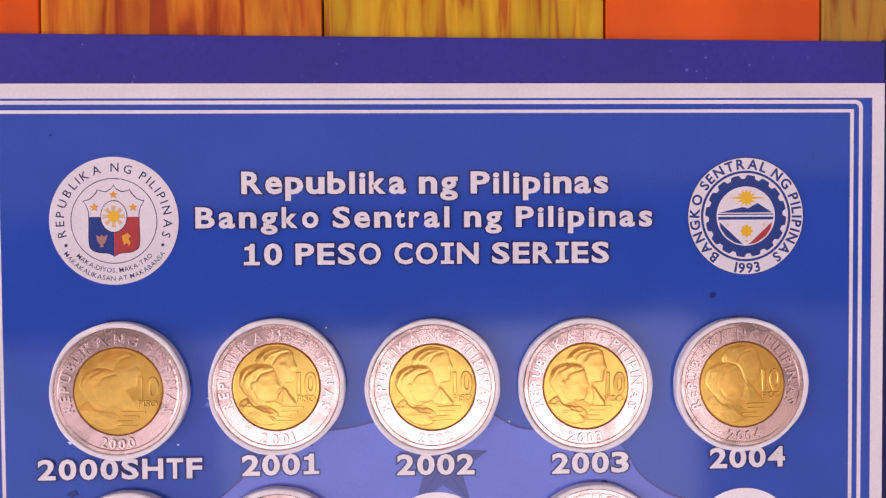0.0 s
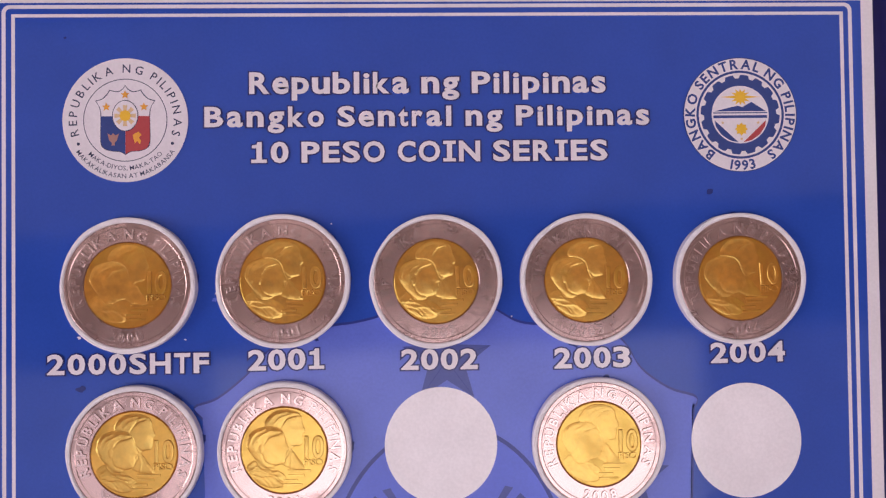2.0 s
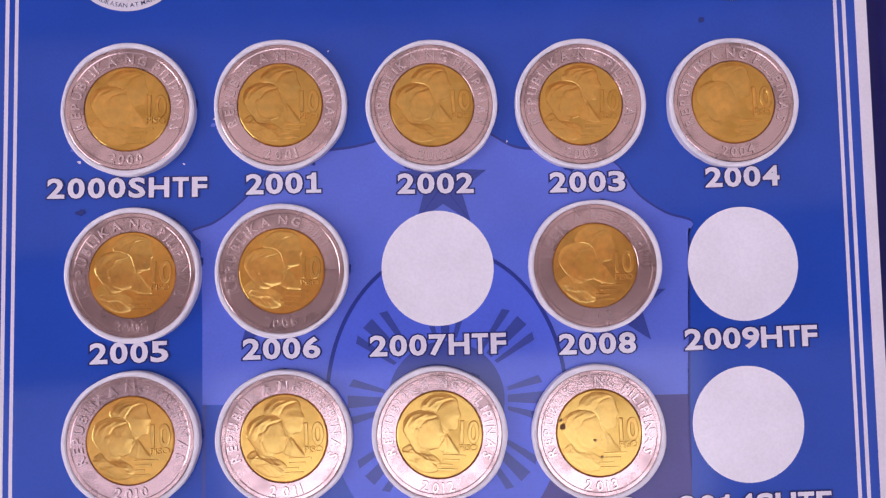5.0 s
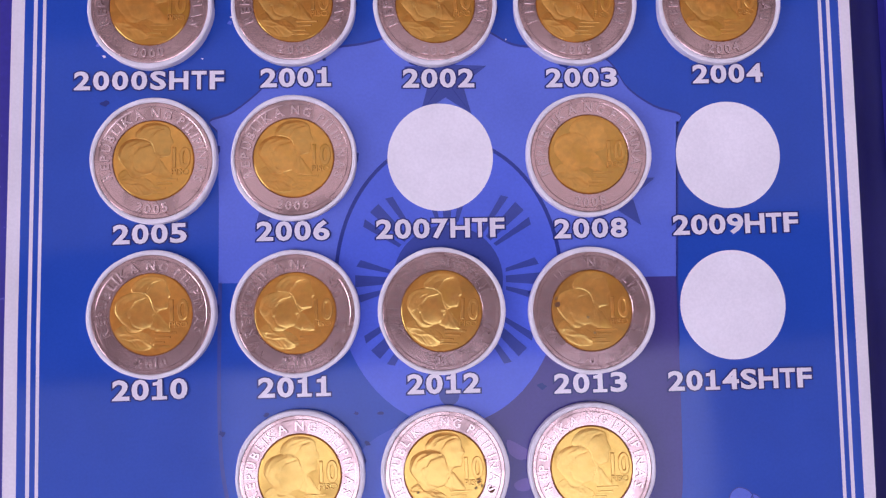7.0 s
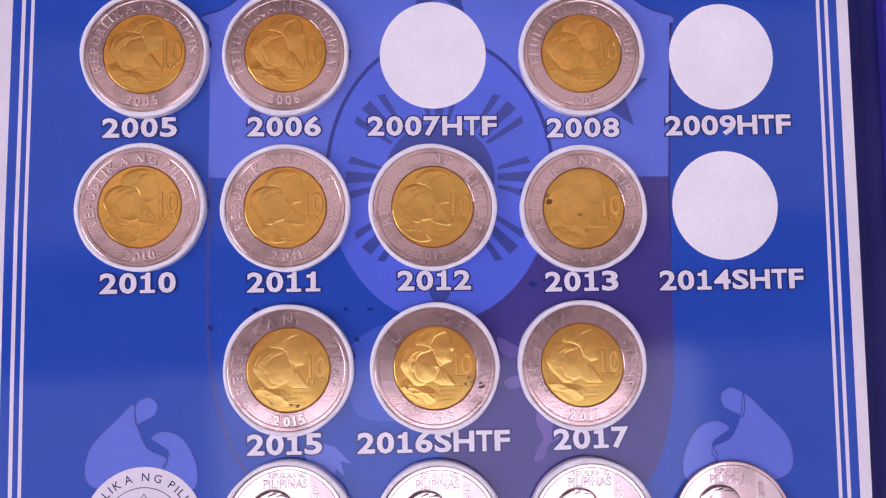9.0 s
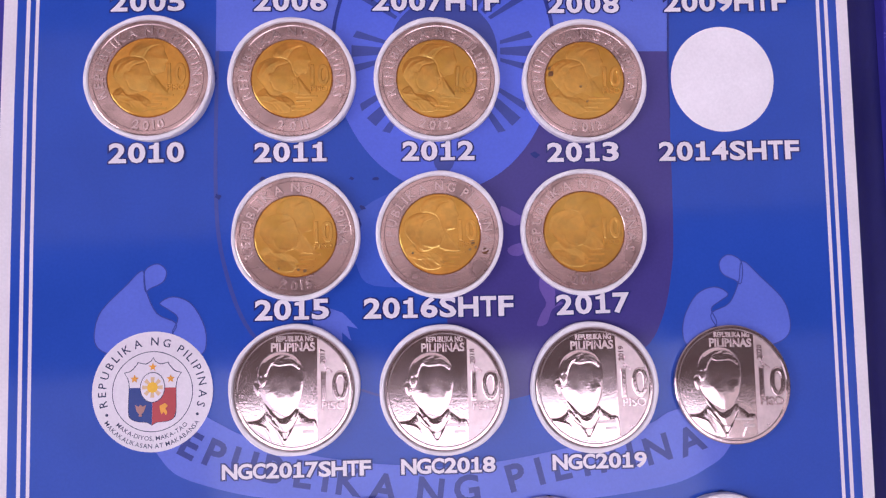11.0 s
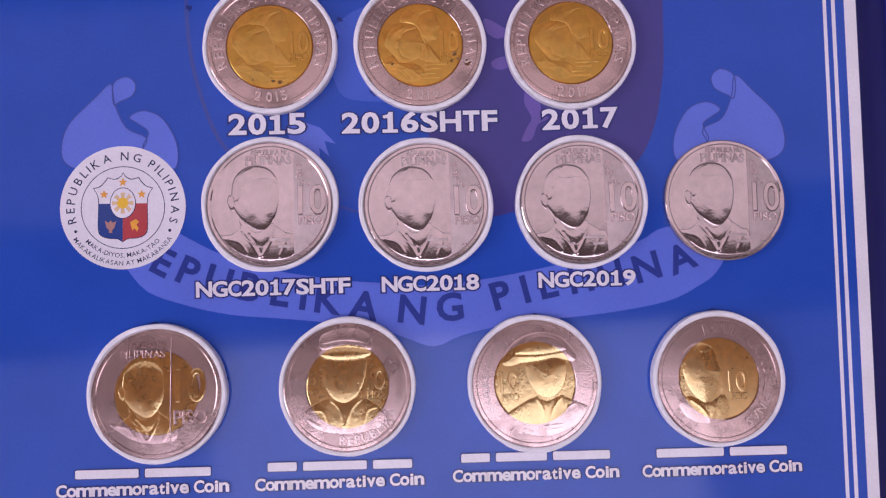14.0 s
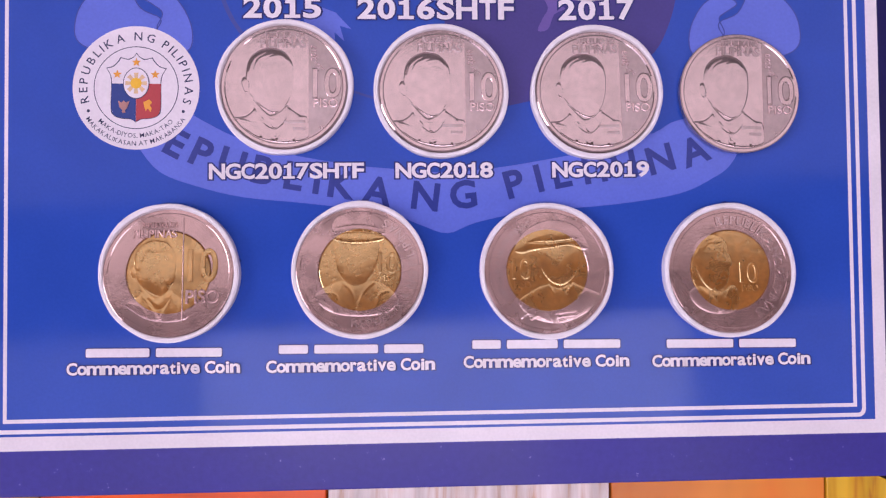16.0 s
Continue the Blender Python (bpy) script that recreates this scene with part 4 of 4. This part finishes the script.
FRONT_BUST = [
    (0.20, 0.8, 0.0, [(-8.5, -4.0), (-6.6, -2.2), (-4.0, -3.4), (-1.8, -4.2), (0.2, -5.6), (0.6, -7.2), (-1.0, -8.4), (-4.0, -8.2), (-7.0, -6.2)]),
    (0.40, 1.6, 0.0, [(-8.4, 1.1), (-7.8, 3.6), (-6.0, 4.9), (-3.7, 5.3), (-1.5, 4.9), (-0.2, 3.7), (0.35, 1.9), (1.05, 0.2), (0.45, -0.5), (0.5, -1.4), (-0.1, -2.9), (-1.9, -3.5), (-3.4, -4.2), (-5.2, -4.0), (-6.4, -2.2), (-7.6, -0.6)]),
    (0.08, 0.4, 1.0, [(-8.4, 1.1), (-7.8, 3.6), (-6.0, 4.9), (-3.7, 5.3), (-1.5, 4.9), (-0.4, 4.0), (-2.0, 3.5), (-3.6, 3.0), (-4.4, 1.6), (-5.2, 1.9), (-6.2, 0.0), (-7.4, -0.4)]),
    (0.10, 0.3, 1.0, [(-5.7, 0.9), (-5.0, 1.3), (-4.5, 0.6), (-4.9, -0.6), (-5.4, -0.5)])]
HAIR_AND_COLLAR = [(-0.10, 0.2, [(-4.4, 1.6), (-3.4, 3.0), (-1.8, 3.5), (-0.5, 4.0)]), (-0.10, 0.2, [(-1.0, 4.8), (-0.2, 6.2), (0.8, 7.3), (2.4, 7.8)]), (-0.09, 0.2, [(-5.0, -0.8), (-4.2, -2.6), (-2.2, -3.4)]), (-0.08, 0.2, [(0.4, 2.0), (1.6, 0.9), (2.8, 0.9)]),
             (0.08, 0.2, [(-7.4, -4.9), (-6.2, -3.6), (-5.0, -4.4)]), (-0.09, 0.2, [(-6.8, -5.6), (-4.8, -6.2), (-3.6, -7.6)]), (0.08, 0.2, [(-2.6, -5.0), (-1.2, -6.6), (0.0, -7.4)]), (0.06, 0.18, [(-8.0, 0.6), (-7.4, 2.4), (-6.4, 3.8)]), (0.06, 0.18, [(-6.0, 2.0), (-5.0, 3.4), (-3.0, 4.4)])]
TWO_LINES = HAIR_AND_COLLAR + [
             (0.05, 0.8, [(-2.6, 0.4), (-1.4, -0.6)]), (0.05, 0.7, [(1.6, 4.6), (2.6, 3.8)]), (0.05, 0.22, [(-7.7, 1.6), (-6.8, 3.6), (-4.6, 4.6)]), (0.05, 0.22, [(-6.8, 1.4), (-5.8, 3.0), (-3.6, 4.0)]), (0.05, 0.22, [(-3.4, 6.4), (-2.0, 7.9), (0.6, 8.5)]), (0.05, 0.22, [(-2.4, 5.8), (-1.0, 7.2), (1.2, 7.9)]),
             (-0.08, 0.28, [(-6.2, -2.2), (-4.4, -3.9), (-1.8, -4.5)]), (0.09, 0.25, [(-8.2, -4.2), (-5.6, -4.4), (-3.2, -5.4), (-0.6, -7.2)]), (0.08, 0.25, [(-5.6, -5.8), (-3.2, -5.6), (-1.0, -6.0)]),
             (-0.07, 0.25, [(-4.2, -6.0), (-3.2, -7.0), (-2.4, -8.0)]), (0.08, 0.25, [(1.0, 0.0), (1.6, -1.8), (1.4, -3.8)]), (0.08, 0.25, [(2.0, -0.6), (3.0, -2.4), (4.2, -4.0)])]
TWO_BUSTS = REAR_BUST + FRONT_BUST
FAINT_BUSTS = [(h * 0.45, soft * 1.5, keep, o) for h, soft, keep, o in TWO_BUSTS]
FAINT_LINES = [(h * 0.5, w * 1.2, o) for h, w, o in TWO_LINES]
SHOULDERS = [
    (0.22, 0.9, 0.0, [(-11.6, -7.2), (-8.4, -6.6), (-6.2, -5.2), (-4.0, -7.0), (-0.8, -7.0), (1.0, -5.0), (3.4, -6.4), (5.2, -7.2), (5.3, -11.6), (0.4, -12.7), (-5.0, -11.8), (-8.6, -9.6)]),
    (0.22, 0.9, 0.3, [(-6.6, -3.0), (-3.0, -6.4), (0.8, -4.2), (0.6, -7.0), (-1.8, -9.6), (-4.8, -8.0), (-6.2, -5.6)])]
ONE_BUST = SHOULDERS + [
    (0.44, 2.2, 0.0, [(-8.4, 3.0), (-7.7, 6.2), (-5.6, 8.2), (-3.0, 8.8), (-0.2, 8.0), (1.7, 5.6), (2.1, 2.6), (2.0, 0.4), (1.4, -2.4), (0.2, -4.6), (-1.2, -5.9), (-3.0, -5.8), (-5.6, -4.0), (-7.4, -1.8), (-8.2, 0.4)]),
    (0.09, 0.4, 1.0, [(-8.4, 3.0), (-7.7, 6.2), (-5.6, 8.2), (-3.0, 8.8), (-0.2, 8.0), (1.5, 5.8), (1.2, 4.6), (-0.6, 5.6), (-3.4, 5.4), (-5.0, 5.6), (-6.0, 3.8), (-6.6, 1.4), (-7.6, 0.8)]),
    (0.26, 0.5, 0.0, [(-9.4, 1.2), (-8.8, 2.2), (-8.0, 1.6), (-7.8, 0.0), (-8.2, -1.4), (-9.0, -0.6)])]
ONE_LINES = [(0.07, 1.0, [(-4.6, -0.6), (-3.8, -2.0)]), (0.07, 0.9, [(0.4, -0.4), (0.0, -1.8)]), (0.06, 0.3, [(-7.6, 3.4), (-6.6, 6.2), (-4.2, 7.8)]), (0.06, 0.3, [(-6.6, 3.6), (-5.4, 6.2), (-2.6, 7.4)]), (0.05, 0.3, [(-3.0, 6.6), (-0.8, 7.0), (0.8, 5.8)]),
             (0.12, 0.3, [(-6.4, -5.4), (-4.0, -8.8), (-2.4, -11.8)]), (0.12, 0.3, [(1.0, -5.2), (0.0, -8.6), (-1.6, -11.6)]), (-0.12, 0.3, [(-4.6, -6.8), (-2.8, -9.0), (-2.0, -11.0)]), (0.08, 0.3, [(-9.4, -7.6), (-6.6, -8.6), (-5.0, -11.0)]), (0.07, 0.3, [(3.6, -7.0), (3.2, -9.4), (2.2, -11.8)])]
SMALL = lambda rows: [(*row[:-1], [(x * 0.86 - 0.2, y * 0.84 - 0.2) for x, y in row[-1]]) for row in rows]
CAP_BUST = [
    (0.20, 0.9, 0.0, [(-9.6, -5.6), (-6.6, -3.4), (-3.6, -2.4), (-0.8, -3.6), (2.6, -2.2), (6.0, -3.6), (8.2, -6.0), (7.0, -9.0), (2.0, -10.2), (-4.0, -10.0), (-8.0, -8.4)]),
    (0.36, 1.8, 0.0, [(-5.4, 6.4), (-1.0, 6.9), (3.8, 6.4), (4.0, 3.2), (3.2, 0.0), (1.8, -2.4), (-0.6, -3.6), (-3.0, -2.8), (-4.8, -0.2), (-5.6, 3.2)]),
    (0.38, 1.2, 0.0, [(-6.4, 9.4), (-5.6, 11.6), (-2.6, 12.9), (1.4, 12.9), (4.4, 11.6), (5.4, 9.6), (4.6, 7.8), (0.0, 8.4), (-5.2, 7.8)]),
    (0.44, 0.6, 0.0, [(-6.0, 7.8), (-1.0, 8.6), (4.6, 7.9), (4.8, 6.6), (2.0, 5.9), (-1.0, 5.7), (-4.0, 5.9), (-6.0, 6.6)])]
CAP_LINES = [(-0.08, 0.25, [(-5.4, 9.2), (-0.6, 9.9), (4.6, 9.2)]), (0.10, 0.3, [(-3.6, -3.0), (-1.6, -5.0), (-0.6, -9.0)]), (0.10, 0.3, [(3.0, -2.8), (1.0, -4.8), (-0.4, -8.6)]), (0.07, 0.25, [(-7.6, -5.2), (-5.2, -5.6), (-4.0, -8.6)]),
             (0.07, 0.25, [(6.4, -4.6), (4.4, -5.4), (3.6, -8.4)]), (0.09, 0.3, [(-8.6, -7.2), (-6.0, -8.8)])]
HAT_BUST = [
    (0.20, 0.9, 0.0, [(-6.6, -7.0), (-3.6, -4.6), (-0.4, -3.2), (2.6, -4.0), (5.6, -3.0), (9.4, -4.4), (12.2, -6.0), (9.6, -9.0), (3.0, -11.8), (-3.6, -10.6)]),
    (0.36, 1.8, 0.0, [(-1.8, 4.8), (1.0, 5.6), (5.0, 5.4), (7.2, 4.4), (7.0, 1.0), (5.8, -1.8), (3.4, -3.4), (1.0, -2.8), (-1.0, -0.4), (-1.8, 2.4)]),
    (0.40, 1.0, 0.0, [(-7.2, 4.6), (-6.0, 7.6), (-3.0, 10.2), (1.2, 11.4), (5.4, 10.6), (8.2, 8.2), (9.6, 5.2), (8.6, 4.4), (5.0, 5.4), (1.0, 4.8), (-3.0, 4.4), (-5.6, 3.8)]),
    (0.10, 0.7, 1.0, [(-3.4, 6.8), (-1.8, 9.4), (1.4, 10.6), (5.0, 9.8), (6.8, 7.4), (2.0, 6.4)])]
HAT_LINES = [(-0.09, 0.25, [(-4.0, 6.4), (1.4, 6.3), (7.0, 7.0)]), (0.10, 0.3, [(0.2, -3.4), (1.6, -6.0), (2.0, -10.6)]), (0.10, 0.3, [(5.8, -3.2), (3.8, -5.8), (2.6, -9.6)]), (0.07, 0.25, [(8.6, -4.8), (6.6, -6.2), (6.0, -9.0)]), (0.08, 0.2, [(-6.0, -10.4), (-4.4, -9.4), (-3.8, -10.8), (-2.6, -10.0), (-1.0, -10.8)]), (0.06, 0.2, [(1.6, -9.6), (5.6, -9.2)]), (0.06, 0.2, [(1.8, -10.5), (5.2, -10.1)])]
SIDE_BUST = [
    (0.20, 1.0, 0.0, [(-9.6, -5.0), (-7.0, -3.6), (-3.0, -5.2), (0.6, -3.4), (1.8, -6.6), (0.4, -9.4), (-4.4, -9.8), (-8.2, -8.0)]),
    (0.40, 2.0, 0.0, [(-8.4, 3.0), (-7.8, 6.0), (-5.6, 7.9), (-2.8, 8.0), (-0.8, 6.4), (-0.1, 3.6), (0.5, 1.4), (-0.2, 0.2), (-0.4, -1.8), (-1.6, -4.2), (-3.6, -5.2), (-6.0, -3.4), (-7.6, -0.6)]),
    (0.08, 0.5, 1.0, [(-8.4, 3.0), (-7.8, 6.0), (-5.6, 7.9), (-2.8, 8.0), (-0.9, 6.6), (-2.6, 6.0), (-4.8, 5.8), (-6.2, 4.0), (-6.6, 1.4), (-7.8, 0.6)])]
SIDE_LINES = [(0.06, 0.25, [(-7.6, 3.6), (-6.4, 6.2), (-3.8, 7.4)]), (0.10, 0.3, [(-6.6, -4.6), (-4.0, -6.8), (-2.8, -9.2)]), (0.10, 0.3, [(-0.4, -4.2), (-1.4, -6.4), (-2.4, -9.0)])]
MEDAL_ART = [(SMALL(ONE_BUST), SMALL(ONE_LINES)), (CAP_BUST, CAP_LINES), (HAT_BUST, HAT_LINES), (SIDE_BUST, SIDE_LINES)]


def place(thing, x, y, tilt=(0, 0), turn=0.0, z=0.0):
    thing.matrix_basis = pose(x * MM, y * MM, z, tilt[0], tilt[1], turn)
    return thing


# dark spots on some coins: place and radius
GRIME = {2013: ((-8.2, 1.6, 0.8), (-8.6, 3.0, 0.5), (-1.0, -1.6, 0.4), (0.4, -5.4, 0.35)), 2016: ((7.6, -2.4, 0.7), (8.4, -3.6, 0.5), (7.0, -4.0, 0.4), (10.6, -4.6, 0.8), (-6.6, -4.4, 0.35)), 2015: ((0.6, -8.0, 0.4), (2.0, -8.4, 0.5), (-4.0, -7.6, 0.3))}


def two_metal_coin(year, x, y, tilt, turn):
    c = tagged(new("coin"), f"two-metal coin with bronze centre and steel ring, dated {year}", "coin", "two-metal coins")
    ring, core = shared(CACHE, "body", lambda: tuple(to_mesh(b, "coin_part") for b in coin_body()))
    ring_ob = part("outer_ring", ring, M_STEEL, c, "steel ring with raised rim")
    k = part("core", core, M_BRONZE, c, "bronze centre")
    inscription("ring_words", "REPUBLIKA NG PILIPINAS", 10.55, 206, -26, 3.0, M_STEEL_WORN, ring_ob)
    inscription(("year", year), str(year), 12.75, 251, 289, 3.1, M_STEEL_WORN, ring_ob, True)
    faint = year in (2000, 2004, 2008, 2013, 2015, 2017)
    relief(("two", faint), lambda: struck(FAINT_BUSTS if faint else TWO_BUSTS, FAINT_LINES if faint else TWO_LINES, 9.3, 99, 0.34), [M_BRONZE_WORN], k)
    for j, (gx, gy, gr) in enumerate(GRIME.get(year, ())):
        rg = random.Random(year + j)
        blot = spline([(gx + gr * rg.uniform(0.5, 1.1) * math.cos(a), gy + gr * rg.uniform(0.5, 1.1) * math.sin(a)) for a in (i * 2 * math.pi / 8 for i in range(8))], 3)
        part("grime_spot", prism(bmesh.new(), [(p * MM, q * MM) for p, q in blot], H, H + (0.2 if math.hypot(gx, gy) < 9 else 0.02) * MM), M_GRIME, k)
    part("raised_value", shared(CACHE, "ten", lambda: line_text("10", 6.7, 0.7, 4.4, 4.6, H)), M_BRONZE_WORN, k)
    part("raised_value", shared(CACHE, "piso", lambda: line_text("PISO", 6.5, -2.7, 4.3, 1.3, H)), M_BRONZE_WORN, k)
    for j, (bx, by, w) in enumerate(((3.4, -4.6, 5.2), (2.8, -5.6, 3.6), (1.4, -6.7, 3.4), (2.0, -7.7, 4.4))):
        part("raised_bar", shared(CACHE, ("bar", j), lambda: to_mesh(box_bm((bx - w / 2) * MM, (bx + w / 2) * MM, (by - 0.25) * MM, (by + 0.25) * MM, H - 0.05 * MM, H + 0.1 * MM, 0.06 * MM), "raised_bar")), M_BRONZE_WORN, k)
    return place(c, x, y, tilt, turn, SEAT)


def fine_bars():
    """Rows of hair-fine upright bars struck into the side field."""
    bm, rb = bmesh.new(), random.Random(3)
    x = 5.8
    while x < 12.2:
        y = -math.sqrt(12.6 ** 2 - x * x)
        while y < math.sqrt(12.6 ** 2 - x * x) - 1.0:
            long = rb.uniform(0.5, 1.6)
            if not (-4.9 < y < 4.2 and 6.0 < x < 12.9):
                bmesh.ops.create_cube(bm, size=1.0, matrix=Matrix.LocRotScale((x * MM, (y + long / 2) * MM, H + 0.09 * MM), None, (0.16 * MM, long * MM, 0.06 * MM)))
            y += long + rb.uniform(0.2, 0.6)
        x += 0.36
    return to_mesh(bm, "fine_texture")


def nickel_coin(year, x, y, tilt, turn, loose=False):
    c = tagged(new("coin"), "bare silvery nickel coin lying loose on the sheet" if loose else "shiny silvery nickel coin in a white ring", "coin", "nickel coins")
    body = lambda: to_mesh(lathe([(0, H), (12.9 * MM, H), (13.15 * MM, H + 0.14 * MM), (13.7 * MM, H + 0.14 * MM), (13.95 * MM, H - 0.05 * MM), (13.95 * MM, 0)]), "coin_part")
    b = part("body", shared(CACHE, "nickel", body), M_NICKEL, c)
    step = lambda: to_mesh(prism(bmesh.new(), [(p[0] * MM, p[1] * MM) for p in circle(0, 0, 12.85, 24, None, -65, 65)], H - 0.05 * MM, H + 0.09 * MM), "field")
    part("raised_field", shared(CACHE, "field", step), M_FROST, b, "finely textured raised side field")
    relief("one", lambda: struck(ONE_BUST, ONE_LINES, 12.9, 99, 0.33), [M_NICKEL], b)
    part("fine_texture", shared(CACHE, "n_fine", fine_bars), M_FROST, b)["kind"] = "stuff"
    part("inscription", shared(CACHE, "n_words", lambda: line_text("PILIPINAS", -0.2, 9.8, 10.2, 1.9, H)), M_FROST, b)
    part("inscription", shared(CACHE, "n_words2", lambda: line_text("REPUBLIKA NG", 0.2, 11.7, 8.6, 1.2, H)), M_FROST, b)
    part("raised_value", shared(CACHE, "n_ten", lambda: line_text("10", 9.5, 0.7, 6.4, 6.2, H + 0.09 * MM, -0.008)), M_NICKEL, b)
    part("raised_value", shared(CACHE, "n_piso", lambda: line_text("PISO", 9.2, -3.8, 5.6, 1.8, H + 0.09 * MM)), M_NICKEL, b)
    for j, (x0, y0) in enumerate(((0.0, -8.4), (2.0, -9.9))):
        part("raised_bar", shared(CACHE, ("n_bar", j), lambda: to_mesh(box_bm(x0 * MM, 4.7 * MM, y0 * MM, (y0 + 0.65) * MM, H, H + 0.2 * MM, 0.05 * MM), "raised_bar")), M_FROST, b)
    upright = line_text(str(year), 0, 0, 3.5, 1.15, H + 0.09 * MM)
    for v in upright.vertices:
        v.co.x, v.co.y = 6.6 * MM - v.co.y, 7.6 * MM + v.co.x
    part("raised_year", upright, M_NICKEL, b)
    return place(c, x, y, tilt, turn, 0.25 * MM if loose else SEAT)


def commemorative_coin(kind, x, y, tilt, turn):
    c = tagged(new("coin"), "commemorative two-metal coin with a plain raised portrait shape", "coin", "commemorative coins")
    ring, core = shared(CACHE, "body2", lambda: tuple(to_mesh(b, "coin_part") for b in coin_body(9.1)))
    ring_ob = part("outer_ring", ring, M_STEEL, c, "steel ring with raised rim")
    k = part("core", core, M_BRONZE_DARK, c, "bronze centre")
    relief(("medal", kind), lambda: struck(*MEDAL_ART[kind], 12.9, 9.1, 0.25), [M_BRONZE_DARK, M_STEEL], c)
    if kind == 0:
        part("inscription", line_text("PILIPINAS", -3.0, 8.6, 9.6, 1.7, H), M_STEEL, c)
        part("inscription", line_text("REPUBLIKA NG", -2.0, 10.5, 7.6, 1.1, H), M_STEEL, c)
        part("divider", to_mesh(box_bm(3.0 * MM, 3.25 * MM, -11 * MM, 12 * MM, H - 0.05 * MM, H + 0.12 * MM, 0.05 * MM), "divider"), M_STEEL, c)
        part("raised_value", line_text("10", 7.4, 1.4, 6.6, 6.6, H, -0.012), M_BRONZE_DARK, k)
        part("raised_value", line_text("PISO", 7.4, -5.4, 7.2, 2.8, H), M_STEEL, c)
        return place(c, x, y, tilt, turn, SEAT)
    vx, vy = {1: (6.2, 1.6), 2: (-5.8, 0.4), 3: (4.2, -0.6)}[kind]
    part("raised_value", line_text("10", vx, vy, 4.3, 4.2, H, -0.008), M_BRONZE_DARK, k)
    part("raised_value", line_text("PISO", vx + 0.2, vy - 3.4, 3.9, 1.5, H), M_BRONZE_DARK, k)
    r, a0, a1, size, inward = {1: (12.6, 262, 425, 2.6, True), 2: (10.6, 215, 110, 1.9, False), 3: (10.4, 105, -60, 2.8, False)}[kind]
    inscription(("medal_words", kind), "REPUBLIKA NG PILIPINAS", r, a0, a1, size, M_STEEL_WORN, ring_ob, inward)
    return place(c, x, y, tilt, turn, SEAT)


rt = random.Random(11)


# torn flecks of white paper beside the first holders
for x, y, r in ((-59.7, -31.2, 0.8), (-59.4, -29.8, 0.4), (-91.6, -36.5, 0.7), (-90.2, -39.4, 0.6), (-66.3, -40.2, 0.4), (8.2, -36.0, 0.3), (-33.0, -14.2, 0.3)):
    pts = [(x + r * rt.uniform(0.4, 1.1) * math.cos(a), y + 0.8 * r * rt.uniform(0.4, 1.1) * math.sin(a)) for a in (i * 2 * math.pi / 7 for i in range(7))]
    printed("torn_fleck", pts, M_PALE if r > 0.65 else M_WHITE, sheet, 7.2)


def cut_marks(x, y):
    """Dark ragged bits of cut paper round a holder."""
    for a in (rt.uniform(35, 60), rt.uniform(80, 110), rt.uniform(-5, 20), rt.uniform(150, 330)):
        if rt.random() < 0.75:
            w, r = rt.uniform(2, 7), rt.uniform(15.35, 15.7)
            pts = [(x + (14.9 if q < 0 else r + rt.uniform(-0.2, 0.2)) * math.cos(radians(a + w * p)), y + (14.9 if q < 0 else r + rt.uniform(-0.2, 0.2)) * math.sin(radians(a + w * p))) for p, q in ((-1, -1), (-0.3, -1), (0.3, -1), (1, -1), (0.6, 1), (0.1, 1), (-0.4, 1))]
            printed("cut_mark", pts, M_SPOT, sheet, 7.4)


SPOTS = [(2000, -78.6, -27.6), (2001, -43.9, -27.1), (2002, -9.1, -27.6), (2003, 25.4, -27.8), (2004, 61.1, -27.9), (2005, -77.3, -65.5), (2006, -43.8, -65.2), (2008, 27.6, -65.3),
         (2010, -77.5, -102.3), (2011, -43.5, -102.6), (2012, -8.7, -102.6), (2013, 27.3, -103.1), (2015, -42.5, -140.6), (2016, -8.4, -140.4), (2017, 26.2, -140.1)]
NICKEL = [(-42.7, -176.4), (-7.7, -177.0), (27.7, -176.9)]
MEDALS = [(0, -67.5, -217.8), (1, -25.8, -217.3), (2, 16.0, -217.5), (3, 57.8, -217.5)]
for i, (x, y) in enumerate([s[1:] for s in SPOTS] + NICKEL + [m[1:] for m in MEDALS]):
    place(holder(i), x, y)
for x, y in [s[1:] for s in SPOTS] + [m[1:] for m in MEDALS]:
    cut_marks(x, y)
# each row of coins leans a little its own way in the foam
for year, x, y in SPOTS:
    lean = -0.5 if y > -50 else -0.6 if y > -80 else -1.5
    two_metal_coin(year, x, y, (lean + rt.uniform(-0.4, 0.4), rt.uniform(-0.6, 0.6)), rt.uniform(-3, 3))
for year, (x, y) in zip((2017, 2018, 2019), NICKEL):
    nickel_coin(year, x, y, (-2.0 + rt.uniform(-0.3, 0.3), rt.uniform(-0.5, 0.5)), rt.uniform(-2, 2))
nickel_coin(2020, 60.9, -176.9, (-2.7, -0.3), -1.0, True)
for kind, x, y in MEDALS:
    commemorative_coin(kind, x, y, ((-4.2, -3.9, -2.7, -3.1)[kind], rt.uniform(-0.5, 0.5)), rt.uniform(-2, 2))
